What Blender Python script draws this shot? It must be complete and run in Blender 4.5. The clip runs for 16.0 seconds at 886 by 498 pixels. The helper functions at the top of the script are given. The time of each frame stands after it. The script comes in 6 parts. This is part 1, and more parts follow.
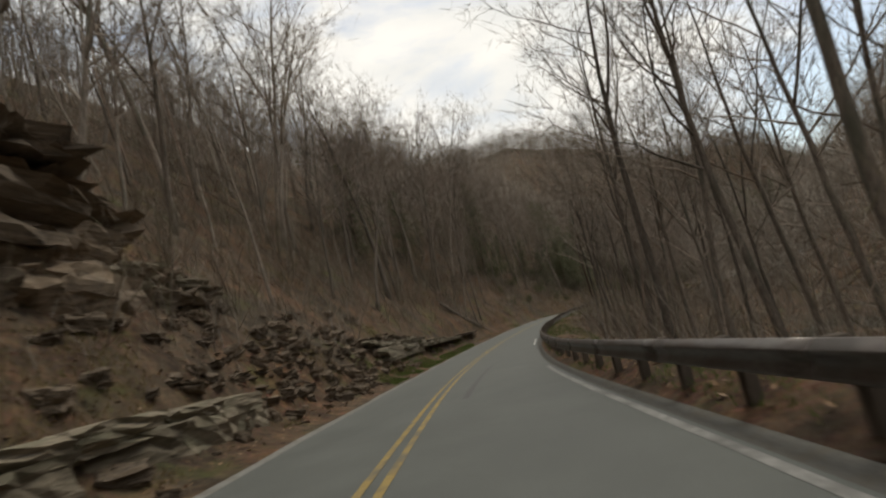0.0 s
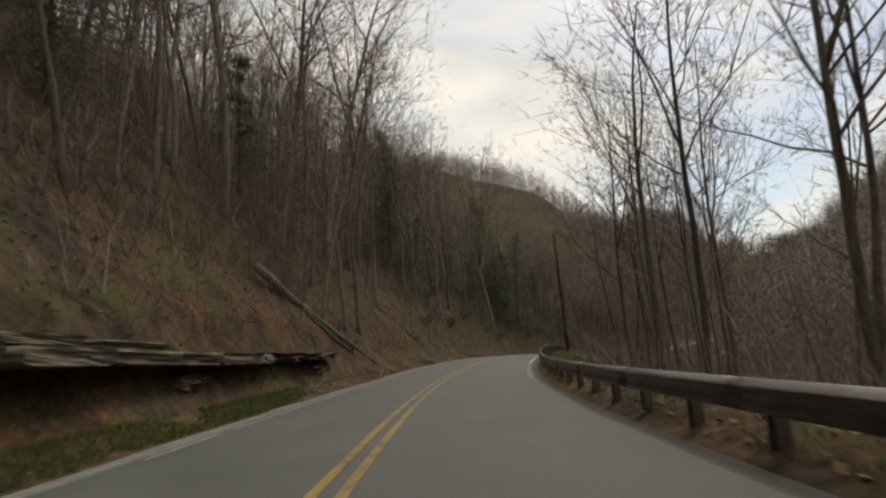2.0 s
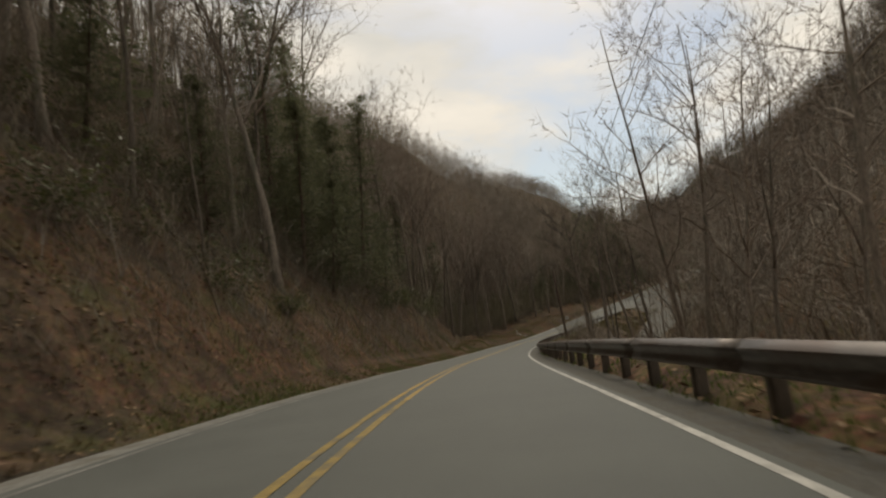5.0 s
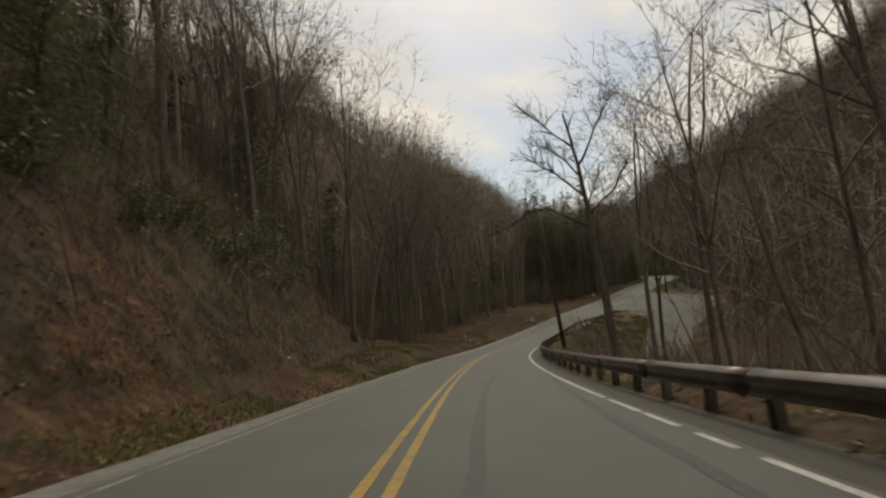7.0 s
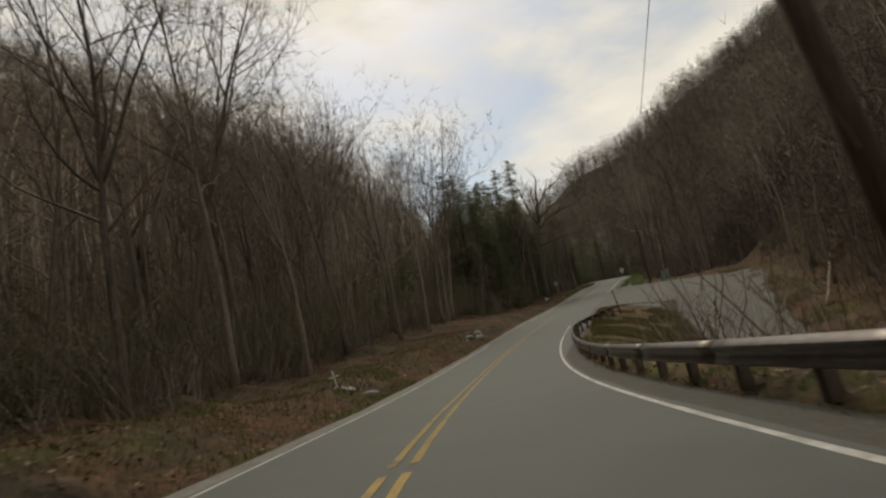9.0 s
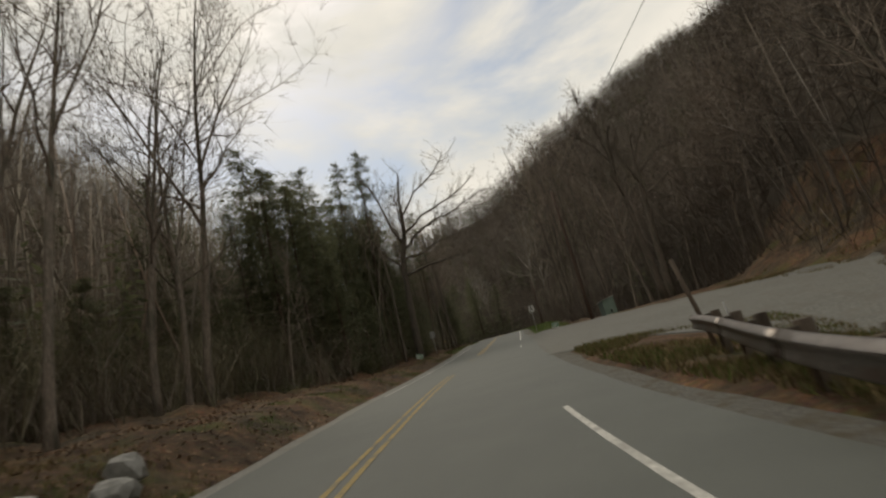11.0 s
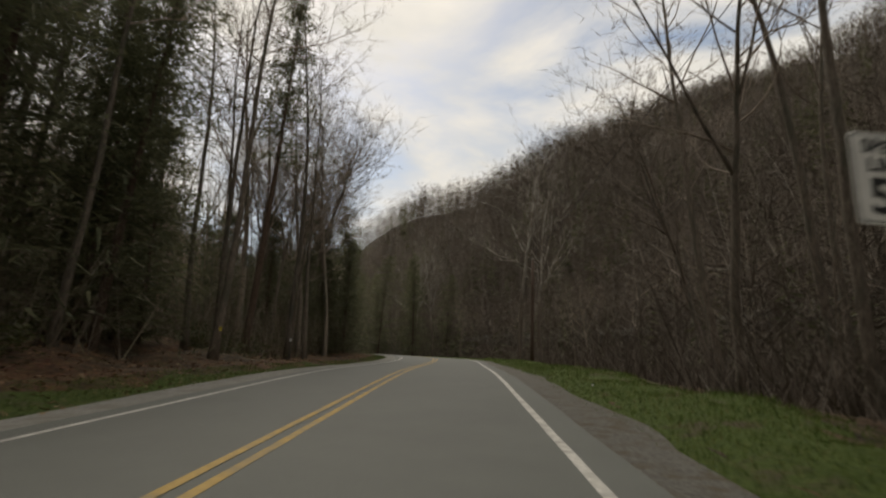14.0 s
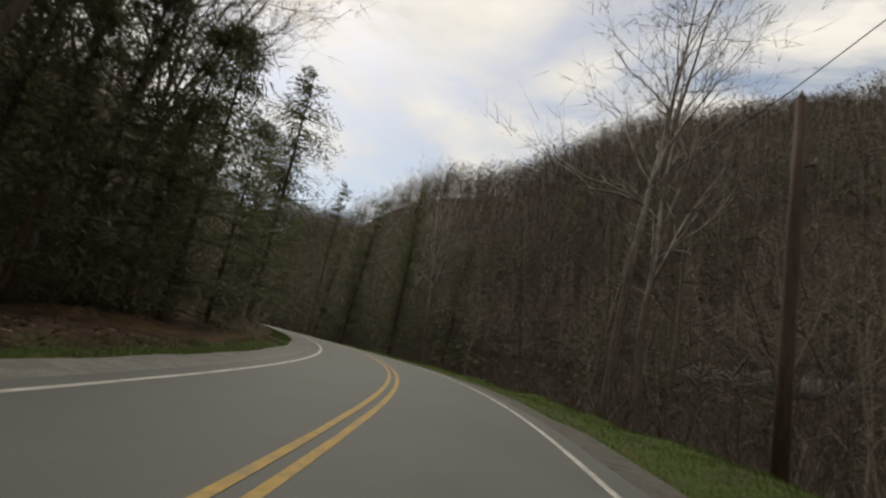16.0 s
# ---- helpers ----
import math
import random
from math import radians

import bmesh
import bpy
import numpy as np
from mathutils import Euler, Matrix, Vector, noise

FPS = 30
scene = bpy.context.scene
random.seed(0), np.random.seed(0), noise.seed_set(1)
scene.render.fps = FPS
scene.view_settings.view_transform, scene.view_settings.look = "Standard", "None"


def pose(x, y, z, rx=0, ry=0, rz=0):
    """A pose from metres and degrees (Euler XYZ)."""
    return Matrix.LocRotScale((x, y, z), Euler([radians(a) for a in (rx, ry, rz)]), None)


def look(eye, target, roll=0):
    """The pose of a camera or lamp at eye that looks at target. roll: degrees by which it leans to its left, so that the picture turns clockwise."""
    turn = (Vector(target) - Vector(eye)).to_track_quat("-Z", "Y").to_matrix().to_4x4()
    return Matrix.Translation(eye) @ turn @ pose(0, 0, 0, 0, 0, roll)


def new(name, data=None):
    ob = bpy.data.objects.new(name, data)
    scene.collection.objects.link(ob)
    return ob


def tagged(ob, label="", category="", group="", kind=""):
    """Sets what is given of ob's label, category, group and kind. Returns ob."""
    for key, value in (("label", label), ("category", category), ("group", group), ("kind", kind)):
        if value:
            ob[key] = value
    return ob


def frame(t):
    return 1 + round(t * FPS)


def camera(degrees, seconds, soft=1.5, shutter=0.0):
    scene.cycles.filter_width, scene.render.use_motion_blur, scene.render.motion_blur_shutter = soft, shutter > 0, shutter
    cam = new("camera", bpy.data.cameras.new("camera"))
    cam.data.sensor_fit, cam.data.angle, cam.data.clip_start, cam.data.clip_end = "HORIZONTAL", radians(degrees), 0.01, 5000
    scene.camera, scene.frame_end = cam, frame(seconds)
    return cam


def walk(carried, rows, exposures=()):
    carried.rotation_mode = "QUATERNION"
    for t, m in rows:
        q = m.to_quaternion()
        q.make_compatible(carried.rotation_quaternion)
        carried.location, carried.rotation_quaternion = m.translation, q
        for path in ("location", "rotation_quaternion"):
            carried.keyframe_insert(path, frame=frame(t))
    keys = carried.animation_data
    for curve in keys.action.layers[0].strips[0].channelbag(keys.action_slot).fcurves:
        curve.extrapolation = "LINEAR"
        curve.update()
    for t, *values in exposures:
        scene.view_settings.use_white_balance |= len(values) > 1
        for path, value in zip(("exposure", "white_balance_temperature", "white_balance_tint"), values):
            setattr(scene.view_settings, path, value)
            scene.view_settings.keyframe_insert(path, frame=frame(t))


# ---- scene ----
cam = camera(76.0, 16.0, 2.3, 0.15)
PATH = [
    (0.0, (0.298, -0.016, 1.121), (0.538, 9.862, 2.659), -12.92),
    (0.5, (0.446, 11.085, 0.837), (1.406, 20.894, 2.529), -12.50),
    (1.0, (1.172, 21.593, 0.665), (2.511, 31.345, 2.424), -8.46),
    (1.5, (2.129, 31.075, 0.678), (3.948, 40.744, 2.468), -5.11),
    (2.0, (3.771, 40.129, 0.698), (5.582, 49.770, 2.643), -2.90),
    (2.5, (5.768, 49.595, 0.825), (7.630, 59.222, 2.788), -5.90),
    (3.0, (7.996, 58.741, 0.992), (10.800, 68.114, 3.059), -14.72),
    (5.5, (26.776, 102.902, 2.110), (31.216, 111.764, 3.433), -3.79),
    (6.0, (31.769, 112.188, 1.757), (36.340, 120.982, 3.087), -2.44),
    (6.5, (36.659, 121.187, 1.281), (41.553, 129.795, 2.674), -2.52),
    (7.0, (41.417, 129.458, 0.905), (46.542, 137.919, 2.366), -4.05),
    (7.5, (46.568, 138.147, 0.476), (52.133, 146.308, 2.039), -4.26),
    (8.0, (52.710, 147.201, 0.214), (58.545, 155.146, 1.896), -4.67),
    (8.5, (58.696, 155.148, 0.048), (64.851, 162.784, 2.001), -5.84),
    (9.0, (65.230, 162.475, 0.029), (71.619, 169.912, 1.994), -11.10),
    (9.5, (72.280, 169.506, -0.084), (79.114, 176.520, 1.941), -17.88),
    (10.0, (79.531, 176.308, 0.267), (87.153, 182.358, 2.570), -23.58),
    (12.5, (120.702, 204.639, 4.582), (128.997, 209.353, 7.579), -1.74),
    (13.0, (130.176, 209.827, 5.883), (138.574, 214.530, 8.594), -0.93),
    (13.5, (139.244, 214.730, 7.073), (147.458, 219.530, 10.155), 1.54),
    (14.0, (147.865, 219.279, 8.319), (156.091, 224.250, 11.080), 1.32),
    (14.5, (155.492, 223.574, 9.521), (163.712, 228.594, 12.210), 1.73),
    (15.0, (163.158, 228.152, 10.591), (171.397, 233.136, 13.290), 3.93),
    (15.5, (171.175, 232.799, 11.526), (179.365, 237.849, 14.252), 6.60),
    (16.0, (179.221, 237.528, 12.435), (187.275, 242.782, 15.177), 11.88),
]
EXPOSURES = [(0, 0.42, 6850, 6.5), (1.5, 0.34, 7150, 7.5), (3, 0.24, 7100, 7), (5.5, 0.16, 7550, 7.5), (8.5, 0.12, 7500, 7), (10, 0.12, 7250, 6), (12.5, 0.16, 7300, 6.5), (13.5, 0.15, 7300, 7.5), (15, 0.42, 7150, 8), (16, 0.25, 7150, 8)]
walk(cam, [(t, look(eye, target, roll)) for t, eye, target, roll in PATH], EXPOSURES)

# ---- world, sun, exposure ----
world = bpy.data.worlds.new("world")
scene.world = world
world.use_nodes = True
wn, wl = world.node_tree.nodes, world.node_tree.links
wn.clear()
w_out = wn.new("ShaderNodeOutputWorld")
w_bg = wn.new("ShaderNodeBackground")
w_sky = wn.new("ShaderNodeTexSky")
w_sky.sky_type, w_sky.sun_disc = "NISHITA", False
SUN_EL, SUN_ROT = radians(52), radians(35)
w_sky.sun_elevation, w_sky.sun_rotation = SUN_EL, SUN_ROT
w_sky.air_density, w_sky.dust_density = 1.2, 1.5
w_gain = wn.new("ShaderNodeMix")
w_gain.data_type, w_gain.blend_type = "RGBA", "MULTIPLY"
w_gain.inputs["Factor"].default_value = 1.0
w_gain.inputs["B"].default_value = (1.0, 1.0, 1.0, 1)
w_co = wn.new("ShaderNodeTexCoord")
w_map = wn.new("ShaderNodeMapping")
w_map.inputs["Scale"].default_value = (1.0, 1.0, 2.6)
w_n1 = wn.new("ShaderNodeTexNoise")
w_n1.inputs["Scale"].default_value, w_n1.inputs["Detail"].default_value, w_n1.inputs["Roughness"].default_value = 2.3, 8, 0.56
w_n1.inputs["Distortion"].default_value = 0.35
w_ramp = wn.new("ShaderNodeValToRGB")
w_ramp.color_ramp.elements[0].position, w_ramp.color_ramp.elements[1].position = 0.34, 0.51
w_n2 = wn.new("ShaderNodeTexNoise")
w_n2.inputs["Scale"].default_value, w_n2.inputs["Detail"].default_value = 4.5, 6
w_cl = wn.new("ShaderNodeValToRGB")
w_cl.color_ramp.elements[0].position, w_cl.color_ramp.elements[0].color = 0.30, (6.6, 6.7, 6.9, 1)
w_cl.color_ramp.elements[1].position, w_cl.color_ramp.elements[1].color = 0.62, (8.6, 8.35, 8.2, 1)
w_mix = wn.new("ShaderNodeMix")
w_mix.data_type = "RGBA"
wl.new(w_co.outputs["Generated"], w_map.inputs["Vector"])
wl.new(w_map.outputs["Vector"], w_n1.inputs["Vector"])
wl.new(w_map.outputs["Vector"], w_n2.inputs["Vector"])
wl.new(w_n1.outputs["Fac"], w_ramp.inputs["Fac"])
wl.new(w_n2.outputs["Fac"], w_cl.inputs["Fac"])
wl.new(w_sky.outputs["Color"], w_gain.inputs["A"])
wl.new(w_ramp.outputs["Color"], w_mix.inputs["Factor"])
wl.new(w_gain.outputs["Result"], w_mix.inputs["A"])
wl.new(w_cl.outputs["Color"], w_mix.inputs["B"])
wl.new(w_mix.outputs["Result"], w_bg.inputs["Color"])
w_bg.inputs["Strength"].default_value = 0.09
wl.new(w_bg.outputs["Background"], w_out.inputs["Surface"])
sun = new("sun", bpy.data.lights.new("sun", "SUN"))
sun.data.energy, sun.data.angle, sun.data.color = 1.15, radians(18), (1.0, 0.95, 0.88)
SUN_DIR = Vector((math.sin(SUN_ROT) * math.cos(SUN_EL), math.cos(SUN_ROT) * math.cos(SUN_EL), math.sin(SUN_EL)))
sun.matrix_world = look((60, 120, 150), Vector((60, 120, 150)) - SUN_DIR * 100)


# ---- materials ----
def material(name, build, rough=0.9, spec=0.3, metal=0.0):
    """A principled material; build(nodes, links, bsdf) adds its colour and relief."""
    m = bpy.data.materials.new(name)
    m.use_nodes = True
    n, l = m.node_tree.nodes, m.node_tree.links
    b = n["Principled BSDF"]
    b.inputs["Roughness"].default_value = rough
    b.inputs["Specular IOR Level"].default_value = spec
    b.inputs["Metallic"].default_value = metal
    build(n, l, b)
    return m


def coords(n, l, scale, which="Object"):
    c = n.new("ShaderNodeTexCoord")
    m = n.new("ShaderNodeMapping")
    m.inputs["Scale"].default_value = scale if isinstance(scale, tuple) else (scale,) * 3
    l.new(c.outputs[which], m.inputs["Vector"])
    return m.outputs["Vector"]


def noise_tex(n, l, vec, scale, detail=6, rough=0.55):
    t = n.new("ShaderNodeTexNoise")
    t.inputs["Scale"].default_value, t.inputs["Detail"].default_value, t.inputs["Roughness"].default_value = scale, detail, rough
    l.new(vec, t.inputs["Vector"])
    return t.outputs["Fac"]


def ramp(n, l, fac, stops):
    r = n.new("ShaderNodeValToRGB")
    e = r.color_ramp.elements
    while len(e) < len(stops):
        e.new(0.5)
    for el, (p, c) in zip(e, stops):
        el.position, el.color = p, (*c, 1)
    l.new(fac, r.inputs["Fac"])
    return r.outputs["Color"]


def blend(n, l, fac, a, b, mode="MIX"):
    m = n.new("ShaderNodeMix")
    m.data_type, m.blend_type = "RGBA", mode
    for value, socket in ((fac, "Factor"), (a, "A"), (b, "B")):
        if isinstance(value, (int, float)):
            m.inputs[socket].default_value = value
        elif isinstance(value, tuple):
            m.inputs[socket].default_value = (*value, 1)
        else:
            l.new(value, m.inputs[socket])
    return m.outputs["Result"]


def bump(n, l, b, height, strength=0.5, distance=0.02):
    p = n.new("ShaderNodeBump")
    p.inputs["Strength"].default_value, p.inputs["Distance"].default_value = strength, distance
    l.new(height, p.inputs["Height"])
    l.new(p.outputs["Normal"], b.inputs["Normal"])


def grained(name, dark, light, scale, rough=0.9, stretch=(1, 1, 1), relief=0.4, depth=0.02, spots=None, spec=0.3, metal=0.0, vary=0.0):
    """Two scales of noise between two colours, with relief; spots: a third colour in patches; vary: brightness from thing to thing."""
    def build(n, l, b):
        v = coords(n, l, stretch)
        f = noise_tex(n, l, v, scale, 7, 0.62)
        c = ramp(n, l, f, [(0.3, dark), (0.68, light)])
        if spots:
            g = noise_tex(n, l, v, scale * 0.17, 5, 0.6)
            c = blend(n, l, ramp(n, l, g, [(0.48, (0, 0, 0)), (0.64, (1, 1, 1))]), c, spots)
        if vary:
            i = n.new("ShaderNodeObjectInfo")
            r = n.new("ShaderNodeMapRange")
            r.inputs["To Min"].default_value, r.inputs["To Max"].default_value = 1 - vary, 1 + vary
            l.new(i.outputs["Random"], r.inputs["Value"])
            k = n.new("ShaderNodeVectorMath")
            k.operation = "SCALE"
            l.new(c, k.inputs[0])
            l.new(r.outputs["Result"], k.inputs["Scale"])
            c = k.outputs["Vector"]
        l.new(c, b.inputs["Base Color"])
        bump(n, l, b, f, relief, depth)
    return material(name, build, rough, spec, metal)


def islands(name, stops, rough=0.8, scale=0.0, spec=0.25, glow_through=0.0):
    """A colour that changes from piece to piece of one mesh; glow_through: the share of light that thin leaves let pass."""
    def build(n, l, b):
        g = n.new("ShaderNodeNewGeometry")
        c = ramp(n, l, g.outputs["Random Per Island"], stops)
        if scale:
            c = blend(n, l, 0.35, c, ramp(n, l, noise_tex(n, l, coords(n, l, 1.0), scale), [(0.3, (0.02, 0.016, 0.012)), (0.7, (0.16, 0.13, 0.10))]))
        l.new(c, b.inputs["Base Color"])
        if glow_through:
            thin, mix = n.new("ShaderNodeBsdfTranslucent"), n.new("ShaderNodeMixShader")
            l.new(c, thin.inputs["Color"])
            mix.inputs["Fac"].default_value = glow_through
            l.new(b.outputs["BSDF"], mix.inputs[1])
            l.new(thin.outputs["BSDF"], mix.inputs[2])
            l.new(mix.outputs["Shader"], n["Material Output"].inputs["Surface"])
    return material(name, build, rough, spec)


def asphalt_build(n, l, b):
    v = coords(n, l, 1.0)
    fine = noise_tex(n, l, v, 70, 4, 0.7)
    grit = n.new("ShaderNodeTexVoronoi")
    grit.inputs["Scale"].default_value = 95
    l.new(v, grit.inputs["Vector"])
    wide = noise_tex(n, l, v, 0.55, 6, 0.6)
    c = ramp(n, l, fine, [(0.3, (0.064, 0.068, 0.060)), (0.7, (0.118, 0.124, 0.111))])
    c = blend(n, l, 0.5, c, ramp(n, l, wide, [(0.35, (0.066, 0.070, 0.062)), (0.65, (0.118, 0.123, 0.111))]))
    l.new(c, b.inputs["Base Color"])
    r = n.new("ShaderNodeMapRange")
    r.inputs["To Min"].default_value, r.inputs["To Max"].default_value = 0.62, 0.85
    l.new(wide, r.inputs["Value"])
    l.new(r.outputs["Result"], b.inputs["Roughness"])
    bump(n, l, b, grit.outputs["Distance"], 0.35, 0.006)


def ground_build(n, l, b):
    v = coords(n, l, 1.0)
    leaf = n.new("ShaderNodeTexVoronoi")
    leaf.inputs["Scale"].default_value, leaf.inputs["Randomness"].default_value = 9.0, 1.0
    l.new(v, leaf.inputs["Vector"])
    litter = ramp(n, l, noise_tex(n, l, v, 5.0, 9, 0.72), [(0.28, (0.052, 0.032, 0.021)), (0.5, (0.138, 0.082, 0.049)), (0.72, (0.275, 0.176, 0.108))])
    litter = blend(n, l, 0.30, litter, leaf.outputs["Color"], "MULTIPLY")
    soil = ramp(n, l, noise_tex(n, l, v, 1.7, 7, 0.6), [(0.3, (0.050, 0.040, 0.028)), (0.7, (0.115, 0.091, 0.064))])
    c = blend(n, l, ramp(n, l, noise_tex(n, l, v, 0.23, 6, 0.62), [(0.42, (0, 0, 0)), (0.62, (1, 1, 1))]), litter, soil)
    mottle = ramp(n, l, noise_tex(n, l, v, 0.85, 9, 0.75), [(0.34, (0.36, 0.34, 0.33)), (0.50, (0.82, 0.80, 0.78)), (0.66, (1.40, 1.26, 1.14))])
    c = blend(n, l, 1.0, c, mottle, "MULTIPLY")
    moss = ramp(n, l, noise_tex(n, l, v, 0.33, 7, 0.7), [(0.54, (0, 0, 0)), (0.68, (0.8, 0.8, 0.8))])
    c = blend(n, l, moss, c, (0.085, 0.095, 0.028))
    l.new(c, b.inputs["Base Color"])
    bump(n, l, b, noise_tex(n, l, v, 11.0, 8, 0.7), 0.9, 0.06)


# Grey-brown duff, darkened so its colour carries the shade under the valley woods.
def shade_duff_build(n, l, b):
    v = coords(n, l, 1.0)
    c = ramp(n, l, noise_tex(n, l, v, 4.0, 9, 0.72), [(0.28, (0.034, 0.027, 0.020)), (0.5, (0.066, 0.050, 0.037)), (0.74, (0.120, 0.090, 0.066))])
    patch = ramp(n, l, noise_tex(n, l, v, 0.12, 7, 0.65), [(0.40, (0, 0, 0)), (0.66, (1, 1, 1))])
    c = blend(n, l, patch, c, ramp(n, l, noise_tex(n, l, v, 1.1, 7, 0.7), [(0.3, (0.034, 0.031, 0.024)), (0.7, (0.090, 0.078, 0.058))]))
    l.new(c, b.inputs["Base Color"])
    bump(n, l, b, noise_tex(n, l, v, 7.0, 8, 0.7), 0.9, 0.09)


M_SHADEDUFF = material("forest_duff_with_painted_shade", shade_duff_build, 0.95, 0.15)
M_ASPHALT = material("asphalt", asphalt_build, 0.75, 0.35)
M_GROUND = material("leaf_litter_ground", ground_build, 0.95, 0.15)
M_GRAVEL = grained("gravel", (0.052, 0.049, 0.043), (0.160, 0.153, 0.136), 19, 0.95, relief=0.9, depth=0.04, spots=(0.082, 0.070, 0.048))
M_LOT = grained("worn_gravel_lot", (0.088, 0.087, 0.078), (0.176, 0.173, 0.156), 9, 0.92, relief=0.6, depth=0.025, spots=(0.125, 0.118, 0.102))
M_OLDASPHALT = grained("old_dark_asphalt", (0.058, 0.055, 0.048), (0.118, 0.112, 0.098), 24, 0.9, relief=0.6, depth=0.012, spots=(0.085, 0.075, 0.058))
M_FADED = grained("faded_white_road_paint", (0.14, 0.138, 0.128), (0.30, 0.292, 0.27), 9, 0.8, relief=0.3, depth=0.003, spots=(0.125, 0.122, 0.112))
M_PALEEDGE = grained("pale_worn_road_edge", (0.125, 0.122, 0.110), (0.26, 0.252, 0.228), 14, 0.92, relief=0.6, depth=0.02, spots=(0.15, 0.14, 0.115))
M_YELLOW = grained("yellow_road_paint", (0.27, 0.175, 0.045), (0.44, 0.290, 0.072), 14, 0.7, relief=0.3, depth=0.003, spots=(0.24, 0.18, 0.085))
M_DULLYELLOW = grained("faded_yellow_road_paint", (0.20, 0.142, 0.050), (0.345, 0.245, 0.075), 10, 0.75, relief=0.3, depth=0.003, spots=(0.14, 0.12, 0.080))
M_WHITE = grained("white_road_paint", (0.33, 0.32, 0.29), (0.60, 0.585, 0.54), 14, 0.7, relief=0.3, depth=0.003, spots=(0.30, 0.29, 0.265))
M_TYRE = grained("tyre_rubber_streak", (0.046, 0.045, 0.043), (0.092, 0.090, 0.085), 22, 0.7, relief=0.2, depth=0.003)
M_STEEL = grained("weathered_steel", (0.070, 0.058, 0.050), (0.150, 0.132, 0.118), 7, 0.40, (1, 1, 3), 0.2, 0.004, (0.085, 0.060, 0.046), 0.5, 0.80)
M_GALV = grained("dull_galvanised_steel", (0.27, 0.27, 0.26), (0.42, 0.42, 0.41), 9, 0.5, relief=0.1, depth=0.003, metal=0.5)
M_POST = grained("weathered_timber", (0.045, 0.034, 0.026), (0.14, 0.108, 0.08), 12, 0.9, (3, 3, 0.35), 0.6, 0.01, (0.075, 0.06, 0.045), vary=0.25)
M_POLE = grained("creosoted_pole_timber", (0.040, 0.026, 0.020), (0.115, 0.076, 0.055), 9, 0.85, (4, 4, 0.25), 0.6, 0.01)
M_BARK = grained("grey_brown_bark", (0.105, 0.084, 0.066), (0.320, 0.266, 0.215), 7, 0.95, (3, 3, 0.6), 0.9, 0.03, (0.120, 0.112, 0.085), vary=0.4)
M_DARKBARK = grained("dark_furrowed_bark", (0.060, 0.048, 0.038), (0.195, 0.160, 0.128), 7, 0.95, (3, 3, 0.6), 0.9, 0.03, (0.080, 0.075, 0.056), vary=0.3)
M_TWIG = grained("twig_bark", (0.140, 0.112, 0.088), (0.300, 0.246, 0.198), 5, 0.9, relief=0.2, vary=0.3)


def sycamore_build(n, l, b):
    v = coords(n, l, (2, 2, 0.7))
    f = noise_tex(n, l, v, 2.6, 7, 0.62)
    pale = blend(n, l, ramp(n, l, noise_tex(n, l, v, 0.9, 5, 0.6), [(0.46, (0, 0, 0)), (0.60, (1, 1, 1))]), ramp(n, l, f, [(0.3, (0.22, 0.20, 0.17)), (0.68, (0.47, 0.44, 0.39))]), (0.15, 0.12, 0.09))
    flaky = ramp(n, l, f, [(0.3, (0.055, 0.043, 0.034)), (0.68, (0.16, 0.13, 0.10))])
    z = n.new("ShaderNodeSeparateXYZ")
    l.new(coords(n, l, 0.05), z.inputs["Vector"])
    l.new(blend(n, l, ramp(n, l, z.outputs["Z"], [(0.34, (0, 0, 0)), (0.60, (1, 1, 1))]), flaky, pale), b.inputs["Base Color"])
    bump(n, l, b, f, 0.4, 0.01)


M_PALE = material("mottled_sycamore_bark", sycamore_build, 0.85, 0.3)
M_PINEBARK = grained("pine_bark", (0.045, 0.030, 0.022), (0.14, 0.096, 0.070), 8, 0.95, (3, 3, 0.7), 0.9, 0.03, vary=0.2)
M_NEEDLE = islands("hemlock_needles", [(0.0, (0.085, 0.094, 0.054)), (0.5, (0.135, 0.142, 0.080)), (1.0, (0.195, 0.190, 0.108))], 0.7, glow_through=0.45)
M_LAUREL = islands("laurel_leaves", [(0.0, (0.055, 0.064, 0.028)), (0.6, (0.098, 0.108, 0.044)), (1.0, (0.15, 0.145, 0.06))], 0.5, glow_through=0.3)
M_LEAF = islands("fallen_leaves", [(0.0, (0.090, 0.052, 0.028)), (0.4, (0.20, 0.120, 0.066)), (0.75, (0.25, 0.160, 0.092)), (1.0, (0.33, 0.24, 0.155))], 0.85)
M_GRASS = islands("verge_grass", [(0.0, (0.046, 0.074, 0.016)), (0.55, (0.088, 0.136, 0.028)), (0.85, (0.134, 0.170, 0.047)), (1.0, (0.22, 0.19, 0.095))], 0.8, glow_through=0.35)
M_DRYGRASS = islands("dry_grass", [(0.0, (0.10, 0.075, 0.035)), (0.6, (0.21, 0.155, 0.075)), (1.0, (0.13, 0.14, 0.045))], 0.85)
M_FARTWIG = islands("far_wood_twigs", [(0.0, (0.172, 0.145, 0.116)), (0.45, (0.235, 0.202, 0.163)), (0.85, (0.290, 0.253, 0.206)), (0.95, (0.27, 0.190, 0.142)), (1.0, (0.40, 0.365, 0.320))], 0.9)
M_THICKET = islands("thicket_twigs", [(0.0, (0.135, 0.108, 0.082)), (0.45, (0.185, 0.150, 0.112)), (0.70, (0.170, 0.158, 0.095)), (0.9, (0.235, 0.190, 0.145)), (1.0, (0.36, 0.32, 0.27))], 0.9)
